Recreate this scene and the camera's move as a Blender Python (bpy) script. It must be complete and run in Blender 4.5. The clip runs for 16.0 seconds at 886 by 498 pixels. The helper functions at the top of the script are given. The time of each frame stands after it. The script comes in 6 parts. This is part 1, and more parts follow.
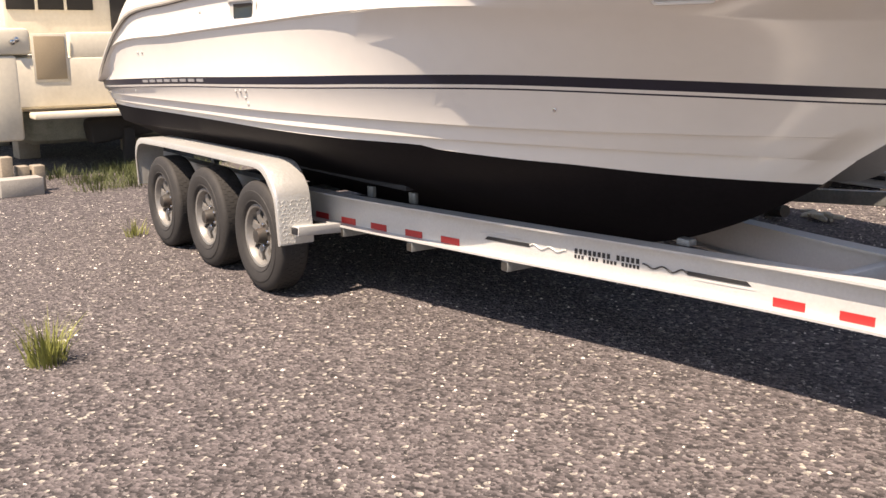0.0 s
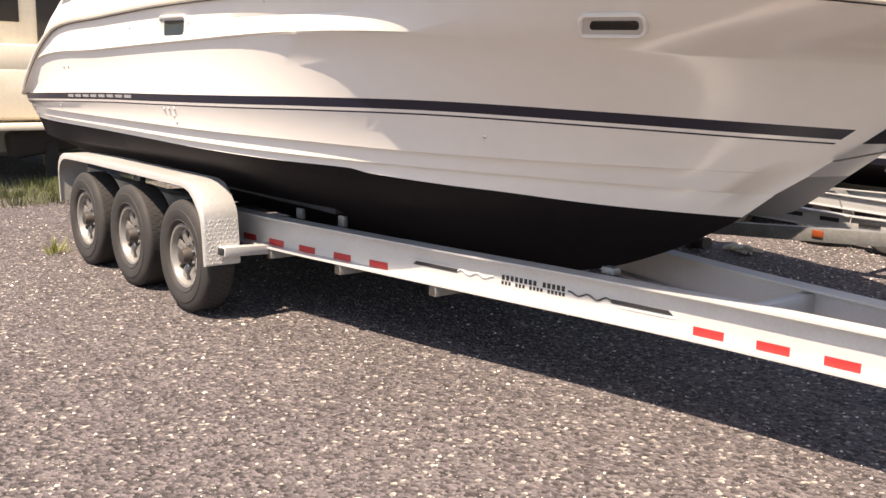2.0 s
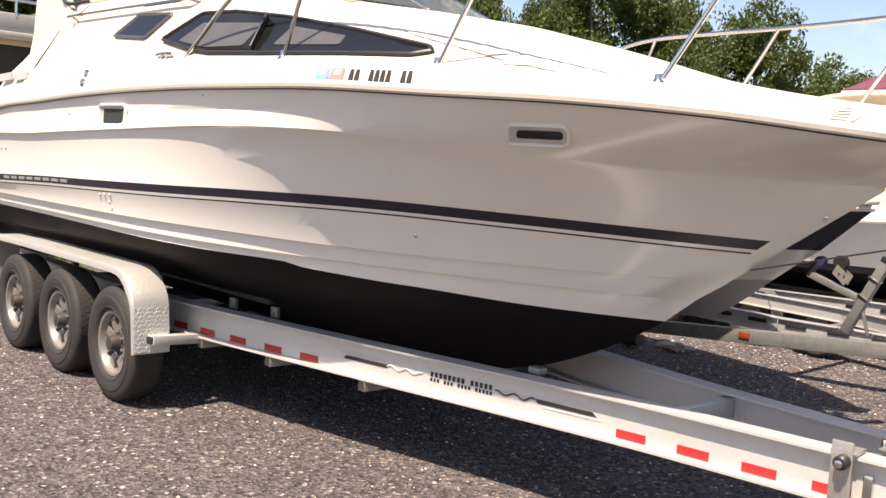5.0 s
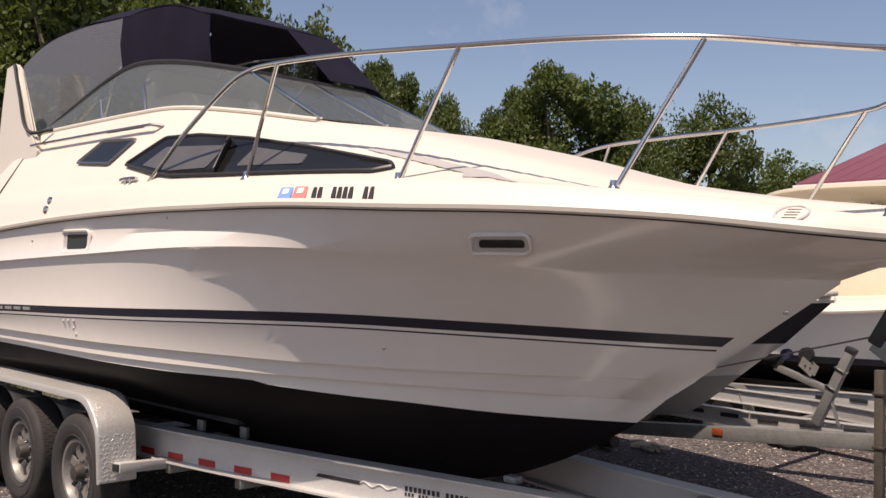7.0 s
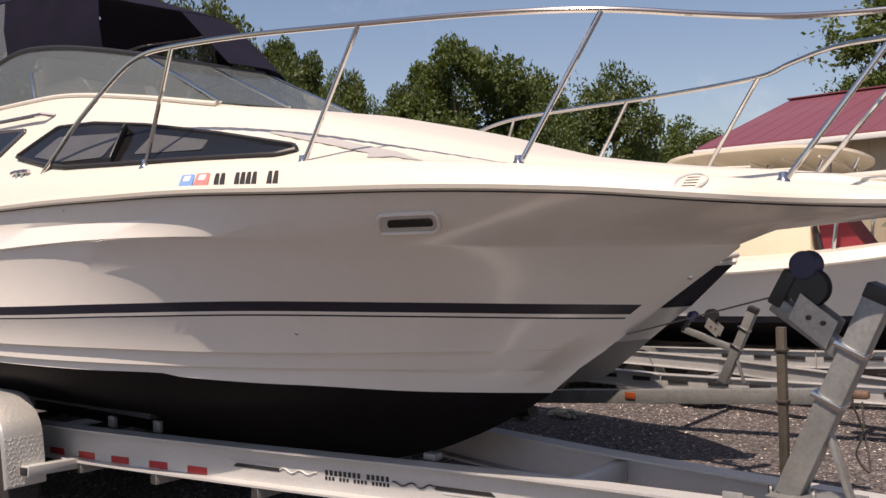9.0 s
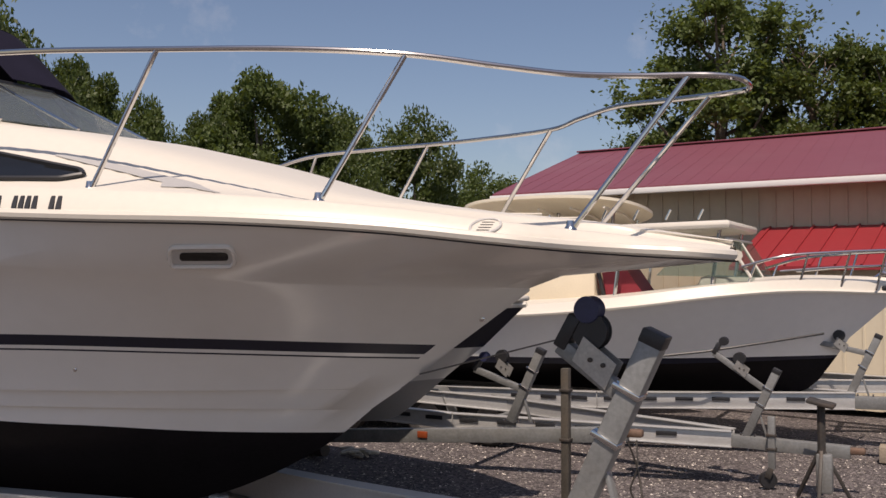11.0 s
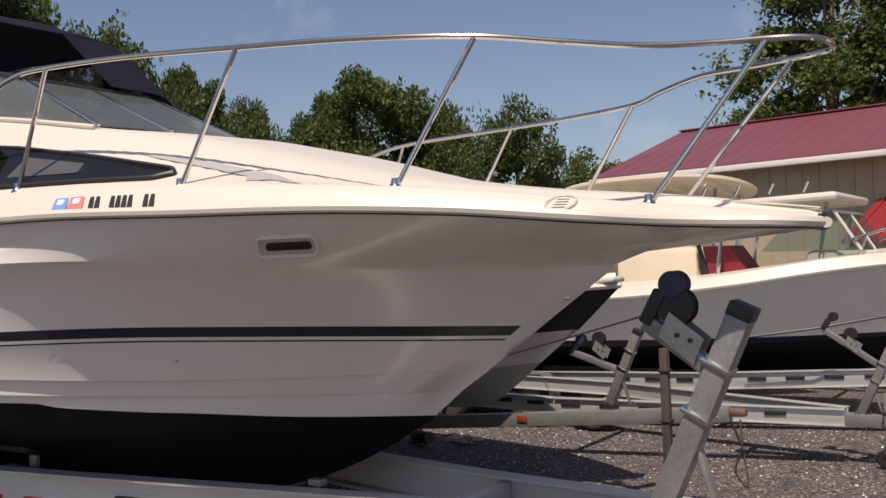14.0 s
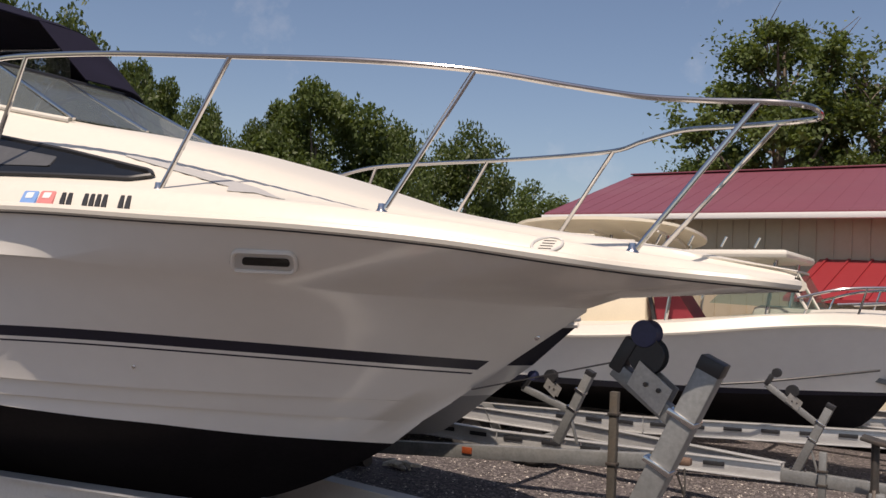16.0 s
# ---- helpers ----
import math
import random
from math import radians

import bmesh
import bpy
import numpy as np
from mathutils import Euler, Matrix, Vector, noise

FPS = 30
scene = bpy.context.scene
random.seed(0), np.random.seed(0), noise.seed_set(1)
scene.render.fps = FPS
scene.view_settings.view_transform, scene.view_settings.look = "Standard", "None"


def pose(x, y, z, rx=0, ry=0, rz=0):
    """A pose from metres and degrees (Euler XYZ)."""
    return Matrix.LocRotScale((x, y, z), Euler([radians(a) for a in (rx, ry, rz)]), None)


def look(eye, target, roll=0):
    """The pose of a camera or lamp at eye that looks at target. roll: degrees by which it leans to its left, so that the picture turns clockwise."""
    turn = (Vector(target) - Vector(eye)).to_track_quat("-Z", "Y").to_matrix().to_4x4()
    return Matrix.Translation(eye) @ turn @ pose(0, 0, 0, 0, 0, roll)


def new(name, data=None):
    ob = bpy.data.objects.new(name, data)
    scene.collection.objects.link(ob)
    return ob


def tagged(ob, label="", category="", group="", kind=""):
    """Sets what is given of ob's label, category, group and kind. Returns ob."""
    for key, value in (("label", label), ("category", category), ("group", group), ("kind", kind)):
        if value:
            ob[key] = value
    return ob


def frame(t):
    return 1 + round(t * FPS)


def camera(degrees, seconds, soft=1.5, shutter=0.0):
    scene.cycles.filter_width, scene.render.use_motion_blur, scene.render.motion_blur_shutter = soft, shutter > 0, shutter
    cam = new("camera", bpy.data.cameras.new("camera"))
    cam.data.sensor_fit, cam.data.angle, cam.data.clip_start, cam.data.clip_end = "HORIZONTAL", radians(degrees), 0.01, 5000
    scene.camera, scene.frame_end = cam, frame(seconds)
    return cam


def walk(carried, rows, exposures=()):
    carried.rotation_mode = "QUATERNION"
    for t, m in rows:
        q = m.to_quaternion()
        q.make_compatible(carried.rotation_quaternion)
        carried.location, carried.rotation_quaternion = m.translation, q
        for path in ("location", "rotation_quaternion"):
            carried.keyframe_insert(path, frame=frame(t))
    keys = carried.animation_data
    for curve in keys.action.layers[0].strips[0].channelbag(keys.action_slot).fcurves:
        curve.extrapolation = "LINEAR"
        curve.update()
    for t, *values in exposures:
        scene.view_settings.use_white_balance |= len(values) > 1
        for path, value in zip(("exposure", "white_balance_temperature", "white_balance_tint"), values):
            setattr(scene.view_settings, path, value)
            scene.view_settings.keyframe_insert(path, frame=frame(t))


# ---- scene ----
cam = camera(50.2, 16.0)
EXPOSURES = [(0, 1.28, 8050, 18), (2, 1.45, 8050, 18), (2.5, 1.5, 8000, 18), (3.5, 1.25, 8000, 18), (6, 1.12, 7850, 19), (6.5, 0.58, 7800, 21), (7, 0.41, 7750, 22), (9, 0.42, 7650, 21), (10.5, 0.15, 7450, 20), (12.5, 0.11, 7350, 19), (14, 0.15, 7450, 19), (14.5, 0.68, 7500, 18), (15, 0.70, 7500, 18), (15.5, 0.52, 7450, 18), (16, 0.22, 7400, 18)]
PATH = [
    (0, (5.721, -2.569, 1.609), (4.131, -1.433, 1.181), -0.6),
    (0.5, (5.708, -2.579, 1.6), (4.164, -1.383, 1.167), 0.9),
    (1, (5.717, -2.581, 1.597), (4.241, -1.299, 1.17), 1.8),
    (1.5, (5.731, -2.573, 1.593), (4.245, -1.296, 1.19), 1.8),
    (2, (5.733, -2.565, 1.602), (4.224, -1.306, 1.229), 1.5),
    (2.5, (5.746, -2.548, 1.618), (4.295, -1.204, 1.325), 2.0),
    (3, (5.757, -2.549, 1.617), (4.341, -1.152, 1.407), 5.6),
    (3.5, (5.789, -2.536, 1.63), (4.362, -1.15, 1.424), 4.0),
    (6, (5.823, -2.526, 1.689), (4.33, -1.204, 1.534), 3.0),
    (6.5, (5.836, -2.53, 1.695), (4.328, -1.217, 1.698), 2.0),
    (7, (5.833, -2.542, 1.688), (4.409, -1.138, 1.726), 0.9),
    (7.5, (5.834, -2.545, 1.682), (4.512, -1.044, 1.713), -0.1),
    (8, (5.842, -2.543, 1.69), (4.572, -0.998, 1.696), -1.3),
    (8.5, (5.83, -2.527, 1.701), (4.523, -1.012, 1.681), -2.4),
    (9, (5.833, -2.518, 1.704), (4.543, -0.989, 1.69), -1.8),
    (9.5, (5.833, -2.515, 1.704), (4.65, -0.903, 1.71), -0.8),
    (10, (5.841, -2.51, 1.712), (4.783, -0.813, 1.738), -0.8),
    (12.5, (5.824, -2.507, 1.678), (4.919, -0.725, 1.755), 0.3),
    (13, (5.846, -2.506, 1.668), (4.914, -0.738, 1.737), 0.5),
    (13.5, (5.88, -2.495, 1.669), (4.896, -0.755, 1.73), -0.7),
    (14, (5.945, -2.467, 1.666), (4.81, -0.82, 1.71), -2.2),
    (14.5, (5.906, -2.481, 1.676), (4.786, -0.832, 1.513), -4.1),
    (15, (5.867, -2.502, 1.675), (4.826, -0.798, 1.554), -2.9),
    (15.5, (5.813, -2.529, 1.698), (4.765, -0.826, 1.671), -1.3),
    (16, (5.791, -2.539, 1.704), (4.766, -0.824, 1.793), 2.8),
]
walk(cam, [(t, look(eye, target, roll)) for t, eye, target, roll in PATH], EXPOSURES)

# ---- world and light ----
SUN = Vector((0.17, -0.55, 1.0)).normalized()
world = bpy.data.worlds.new("sky")
scene.world = world
world.use_nodes = True
wn = world.node_tree
sky = wn.nodes.new("ShaderNodeTexSky")
sky.sky_type, sky.sun_disc = "NISHITA", False
sky.sun_elevation = math.asin(SUN.z)
sky.sun_rotation = math.atan2(SUN.x, SUN.y)
sky.air_density, sky.dust_density, sky.ozone_density = 1.0, 1.0, 4.0
wco = wn.nodes.new("ShaderNodeTexCoord")
cloud = wn.nodes.new("ShaderNodeTexNoise")
cloud.inputs["Scale"].default_value, cloud.inputs["Detail"].default_value, cloud.inputs["Roughness"].default_value = 4.0, 9, 0.6
wn.links.new(wco.outputs["Generated"], cloud.inputs["Vector"])
cover = wn.nodes.new("ShaderNodeMapRange")
cover.inputs["From Min"].default_value, cover.inputs["From Max"].default_value, cover.inputs["To Max"].default_value = 0.58, 0.82, 0.5
wn.links.new(cloud.outputs["Fac"], cover.inputs["Value"])
veil = wn.nodes.new("ShaderNodeMixRGB")
veil.inputs[2].default_value = (8.0, 8.2, 8.6, 1)
wn.links.new(cover.outputs[0], veil.inputs[0])
wn.links.new(sky.outputs[0], veil.inputs[1])
wn.links.new(veil.outputs[0], wn.nodes["Background"].inputs[0])
wn.nodes["Background"].inputs[1].default_value = 0.09
sun = new("sun", bpy.data.lights.new("sun", "SUN"))
sun.data.energy, sun.data.angle, sun.data.color = 4.0, radians(0.55), (1.0, 0.95, 0.87)
sun.matrix_world = look(SUN * 50, (0, 0, 0))


# ---- materials ----
def material(name, color, rough=0.5, metal=0.0, grain=0.06, size=6.0, fine=60.0, bump=0.0, dirt=0.0, dirt_color=(0.2, 0.17, 0.13), coat=0.0, random_tone=0.0):
    """A surface with variation at two scales, optional dirt stains, relief and clear coat."""
    m = bpy.data.materials.new(name)
    m.use_nodes = True
    nt = m.node_tree
    b = nt.nodes["Principled BSDF"]
    co = nt.nodes.new("ShaderNodeTexCoord")
    big = nt.nodes.new("ShaderNodeTexNoise")
    big.inputs["Scale"].default_value, big.inputs["Detail"].default_value = size, 6
    small = nt.nodes.new("ShaderNodeTexNoise")
    small.inputs["Scale"].default_value, small.inputs["Detail"].default_value = fine, 3
    for n in (big, small):
        nt.links.new(co.outputs["Object"], n.inputs["Vector"])
    add = nt.nodes.new("ShaderNodeMath")
    add.operation = "ADD"
    nt.links.new(big.outputs["Fac"], add.inputs[0])
    nt.links.new(small.outputs["Fac"], add.inputs[1])
    ramp = nt.nodes.new("ShaderNodeMapRange")
    ramp.inputs["From Min"].default_value, ramp.inputs["From Max"].default_value = 0.6, 1.4
    ramp.inputs["To Min"].default_value, ramp.inputs["To Max"].default_value = 1 - grain, 1 + grain
    nt.links.new(add.outputs[0], ramp.inputs["Value"])
    mul = nt.nodes.new("ShaderNodeVectorMath")
    mul.operation = "SCALE"
    mul.inputs[0].default_value = color
    nt.links.new(ramp.outputs[0], mul.inputs["Scale"])
    out = mul.outputs[0]
    if random_tone:
        info = nt.nodes.new("ShaderNodeObjectInfo")
        tone = nt.nodes.new("ShaderNodeMapRange")
        tone.inputs["To Min"].default_value, tone.inputs["To Max"].default_value = 1 - random_tone, 1 + random_tone
        nt.links.new(info.outputs["Random"], tone.inputs["Value"])
        mul2 = nt.nodes.new("ShaderNodeVectorMath")
        mul2.operation = "SCALE"
        nt.links.new(out, mul2.inputs[0])
        nt.links.new(tone.outputs[0], mul2.inputs["Scale"])
        out = mul2.outputs[0]
    if dirt:
        d = nt.nodes.new("ShaderNodeTexNoise")
        d.inputs["Scale"].default_value, d.inputs["Detail"].default_value = size * 0.6, 8
        d.inputs["Roughness"].default_value = 0.7
        nt.links.new(co.outputs["Object"], d.inputs["Vector"])
        dr = nt.nodes.new("ShaderNodeMapRange")
        dr.inputs["From Min"].default_value, dr.inputs["From Max"].default_value = 0.5, 0.75
        dr.inputs["To Max"].default_value = dirt
        nt.links.new(d.outputs["Fac"], dr.inputs["Value"])
        mix = nt.nodes.new("ShaderNodeMixRGB")
        mix.inputs[2].default_value = (*dirt_color, 1)
        nt.links.new(dr.outputs[0], mix.inputs[0])
        nt.links.new(out, mix.inputs[1])
        out = mix.outputs[0]
    nt.links.new(out, b.inputs["Base Color"])
    b.inputs["Roughness"].default_value, b.inputs["Metallic"].default_value = rough, metal
    b.inputs["Coat Weight"].default_value = coat
    b.inputs["Coat Roughness"].default_value = 0.08
    if bump:
        bp = nt.nodes.new("ShaderNodeBump")
        bp.inputs["Strength"].default_value, bp.inputs["Distance"].default_value = 1.0, bump
        nt.links.new(small.outputs["Fac"], bp.inputs["Height"])
        nt.links.new(bp.outputs[0], b.inputs["Normal"])
    return m


def clear(name, tint, rough=0.02, see=0.8):
    """Thin clear sheet: part glass-like gloss, part see-through."""
    m = bpy.data.materials.new(name)
    m.use_nodes = True
    nt = m.node_tree
    b = nt.nodes["Principled BSDF"]
    b.inputs["Base Color"].default_value = (*tint, 1)
    b.inputs["Roughness"].default_value = rough
    tr = nt.nodes.new("ShaderNodeBsdfTransparent")
    tr.inputs[0].default_value = (*[min(1, c + 0.6) for c in tint], 1)
    mix = nt.nodes.new("ShaderNodeMixShader")
    mix.inputs[0].default_value = see
    nt.links.new(b.outputs[0], mix.inputs[1])
    nt.links.new(tr.outputs[0], mix.inputs[2])
    nt.links.new(mix.outputs[0], nt.nodes["Material Output"].inputs[0])
    return m


GELCOAT = material("gelcoat", (0.76, 0.73, 0.68), 0.13, grain=0.025, size=1.2, fine=9, coat=0.3, dirt=0.10, dirt_color=(0.52, 0.45, 0.34))
DECKWHITE = material("deck_gelcoat", (0.65, 0.61, 0.535), 0.38, grain=0.03, size=2, fine=30, dirt=0.08, dirt_color=(0.55, 0.48, 0.38))
NAVY = material("navy_paint", (0.008, 0.009, 0.022), 0.35, grain=0.2)
BOTTOM = material("bottom_paint", (0.0085, 0.007, 0.0085), 0.75, grain=0.35, size=3, fine=40, dirt=0.35, dirt_color=(0.015, 0.012, 0.012))
BOTTOM.node_tree.nodes["Principled BSDF"].inputs["Specular IOR Level"].default_value = 0.15
GREYMARK = material("grey_marking", (0.30, 0.30, 0.31), 0.45, grain=0.1)
RUBRAIL = material("rub_rail_vinyl", (0.5, 0.49, 0.47), 0.45, grain=0.05)
BLACKTRIM = material("black_trim", (0.02, 0.02, 0.022), 0.45, grain=0.15)
SMOKED = material("smoked_window", (0.010, 0.010, 0.010), 0.12, grain=0.2)
SMOKED.node_tree.nodes["Principled BSDF"].inputs["Specular IOR Level"].default_value = 0.3
STEEL = material("polished_stainless", (0.60, 0.59, 0.58), 0.08, 1.0, grain=0.04)
ALU = material("aluminium", (0.575, 0.57, 0.555), 0.42, 0.30, grain=0.08, size=3, fine=70, bump=0.0006, dirt=0.25, dirt_color=(0.42, 0.38, 0.32))
GALV = material("galvanised_steel", (0.235, 0.24, 0.235), 0.45, 0.4, grain=0.22, size=9, fine=60, bump=0.001, dirt=0.35, dirt_color=(0.24, 0.22, 0.19))
PLATE = material("tread_plate", (0.66, 0.65, 0.62), 0.38, 0.6, grain=0.08, size=4, fine=55, bump=0.002, dirt=0.3, dirt_color=(0.45, 0.4, 0.33))
RUBBER = material("tyre_rubber", (0.026, 0.024, 0.023), 0.75, grain=0.25, size=7, fine=70, bump=0.001, dirt=0.4, dirt_color=(0.062, 0.054, 0.047))
RIM = material("rim_paint", (0.27, 0.26, 0.245), 0.42, 0.45, grain=0.15, size=12, fine=60, dirt=0.55, dirt_color=(0.17, 0.14, 0.115))
ZINC = material("zinc_plate", (0.42, 0.41, 0.39), 0.38, 0.6, grain=0.2, size=14, fine=70, dirt=0.5, dirt_color=(0.2, 0.17, 0.14))
DARKSTEEL = material("dark_steel", (0.06, 0.055, 0.05), 0.6, 0.4, grain=0.3, size=14, dirt=0.5, dirt_color=(0.13, 0.07, 0.04))
RED = material("red_reflector", (0.42, 0.03, 0.03), 0.35, grain=0.12, fine=200)
WHITETAPE = material("white_reflector", (0.74, 0.73, 0.70), 0.35, grain=0.05, fine=200)
AMBER = material("amber_lens", (0.42, 0.10, 0.012), 0.2, grain=0.1)
CANVAS = material("navy_canvas", (0.011, 0.010, 0.022), 0.95, grain=0.25, size=4, fine=120, bump=0.002)
CANVAS.node_tree.nodes["Principled BSDF"].inputs["Specular IOR Level"].default_value = 0.15
VINYL = clear("clear_vinyl", (0.22, 0.23, 0.25), 0.08, 0.62)
GLASS = clear("windscreen_glass", (0.22, 0.25, 0.26), 0.02, 0.72)
BLUEPLASTIC = material("blue_roller_rubber", (0.03, 0.035, 0.09), 0.5, grain=0.2)
WOOD = material("weathered_wood", (0.30, 0.25, 0.19), 0.85, grain=0.25, size=5, fine=50, bump=0.002)
BUNK = material("bunk_carpet", (0.05, 0.05, 0.055), 0.95, grain=0.3, fine=150, bump=0.003)


# ---- mesh helpers ----
def mesh_of(name, bm, mat, smooth=True):
    bmesh.ops.recalc_face_normals(bm, faces=bm.faces)
    me = bpy.data.meshes.new(name)
    bm.to_mesh(me)
    bm.free()
    me.materials.append(mat)
    if smooth:
        me.polygons.foreach_set("use_smooth", [True] * len(me.polygons))
        me.set_sharp_from_angle(angle=radians(35))
    return me


def part(name, bm, mat, parent=None, label="", smooth=True):
    ob = new(name, mesh_of(name, bm, mat, smooth))
    if parent is not None:
        ob.parent = parent
        ob.matrix_parent_inverse = parent.matrix_world.inverted()
    return tagged(ob, label)


def thing(name, label, category, group="", kind="", at=(0, 0, 0)):
    ob = new(name)
    ob.empty_display_size = 0.2
    ob.matrix_world = pose(*at)
    bpy.context.view_layer.update()
    return tagged(ob, label, category, group, kind)


def lerp(x, pts):
    """Smooth curve through a few (x, value) pairs."""
    xs = [p[0] for p in pts]
    if x <= xs[0]:
        return pts[0][1]
    if x >= xs[-1]:
        return pts[-1][1]
    i = max(k for k in range(len(xs) - 1) if xs[k] <= x)
    sl = lambda k: (pts[min(k + 1, len(pts) - 1)][1] - pts[max(k - 1, 0)][1]) / (pts[min(k + 1, len(pts) - 1)][0] - pts[max(k - 1, 0)][0])
    h = xs[i + 1] - xs[i]
    u = (x - xs[i]) / h
    a, b = pts[i][1], pts[i + 1][1]
    return a * (1 + 2 * u) * (1 - u) ** 2 + sl(i) * h * u * (1 - u) ** 2 + b * u * u * (3 - 2 * u) + sl(i + 1) * h * u * u * (u - 1)


def box(bm, sx, sy, sz, m=None, bevel=0.0):
    r = bmesh.ops.create_cube(bm, size=1)
    bmesh.ops.scale(bm, vec=(sx, sy, sz), verts=r["verts"])
    if bevel:
        es = list({e for v in r["verts"] for e in v.link_edges})
        out = bmesh.ops.bevel(bm, geom=es, offset=bevel, segments=2, affect="EDGES", profile=0.5)
        vs = list({v for f in out["faces"] for v in f.verts} | {v for v in r["verts"] if v.is_valid})
    else:
        vs = r["verts"]
    if m is not None:
        bmesh.ops.transform(bm, matrix=m, verts=vs)
    return vs


def between(a, b, up=(0, 0, 1)):
    """A pose at the middle of a and b whose x axis runs along them."""
    a, b = Vector(a), Vector(b)
    x = (b - a).normalized()
    y = Vector(up).cross(x)
    y = y.normalized() if y.length > 1e-5 else Vector((0, 1, 0))
    z = x.cross(y)
    m = Matrix((x, y, z)).transposed().to_4x4()
    m.translation = (a + b) / 2
    return m


def bar(bm, a, b, w, h, bevel=0.004):
    box(bm, (Vector(b) - Vector(a)).length, w, h, between(a, b), bevel)


def tube(bm, pts, r, seg=10, closed=False):
    """A round tube along points."""
    pts = [Vector(p) for p in pts]
    n = len(pts)
    rings = []
    ref = Vector((0.13, 0.2, 1)).normalized()
    for i, p in enumerate(pts):
        a = pts[(i - 1) % n] if closed or i else p
        b = pts[(i + 1) % n] if closed or i < n - 1 else p
        d = (b - a).normalized()
        u = d.cross(ref)
        u = u.normalized() if u.length > 0.05 else d.cross(Vector((1, 0, 0))).normalized()
        v = d.cross(u)
        rr = r[i] if isinstance(r, (list, tuple)) else r
        rings.append([bm.verts.new(p + (u * math.cos(k / seg * math.tau) + v * math.sin(k / seg * math.tau)) * rr) for k in range(seg)])
    for i in range(n if closed else n - 1):
        A, B = rings[i], rings[(i + 1) % n]
        for k in range(seg):
            bm.faces.new((A[k], A[(k + 1) % seg], B[(k + 1) % seg], B[k]))
    if not closed:
        bm.faces.new(rings[0])
        bm.faces.new(rings[-1])


def smooth_path(pts, n=8):
    """Catmull-Rom points through a few places."""
    P = [Vector(p) for p in pts]
    P = [2 * P[0] - P[1]] + P + [2 * P[-1] - P[-2]]
    out = []
    for i in range(1, len(P) - 2):
        for k in range(n):
            u = k / n
            out.append(0.5 * (2 * P[i] + (P[i + 1] - P[i - 1]) * u + (2 * P[i - 1] - 5 * P[i] + 4 * P[i + 1] - P[i + 2]) * u * u + (3 * P[i] - P[i - 1] - 3 * P[i + 1] + P[i + 2]) * u ** 3))
    return out + [P[-2]]


def lathe(bm, profile, seg=40, m=None, closed=False, caps=True):
    """Turn (radius, height) pairs round the y axis."""
    rings = []
    for r, h in profile:
        rings.append([bm.verts.new((r * math.cos(k / seg * math.tau), h, r * math.sin(k / seg * math.tau))) for k in range(seg)])
    n = len(rings)
    for i in range(n if closed else n - 1):
        A, B = rings[i], rings[(i + 1) % n]
        for k in range(seg):
            bm.faces.new((A[k], A[(k + 1) % seg], B[(k + 1) % seg], B[k]))
    if not closed and caps:
        for R in (rings[0], rings[-1]):
            bm.faces.new(R)
    if m is not None:
        bmesh.ops.transform(bm, matrix=m, verts=[v for R in rings for v in R])


def loft(bm, lines, keep=None):
    """Faces between rows of points."""
    rows = [[bm.verts.new(p) for p in line] for line in lines]
    for A, B in zip(rows, rows[1:]):
        for i in range(len(A) - 1):
            q = [A[i], A[i + 1], B[i + 1], B[i]]
            if len({tuple(round(c, 5) for c in v.co) for v in q}) >= 3:
                bm.faces.new(q)
    return rows


def solid(bm, t):
    """Give a sheet thickness."""
    bmesh.ops.remove_doubles(bm, verts=bm.verts, dist=1e-4)
    bmesh.ops.recalc_face_normals(bm, faces=bm.faces)
    bmesh.ops.solidify(bm, geom=bm.faces[:], thickness=t)


def slab(bm, pts, normal, t):
    """A flat plate with the outline pts, t thick along normal."""
    n = Vector(normal).normalized() * t
    a = [bm.verts.new(Vector(p)) for p in pts]
    b = [bm.verts.new(Vector(p) + n) for p in pts]
    bm.faces.new(a)
    bm.faces.new(b[::-1])
    for i in range(len(a)):
        j = (i + 1) % len(a)
        bm.faces.new((a[i], a[j], b[j], b[i]))


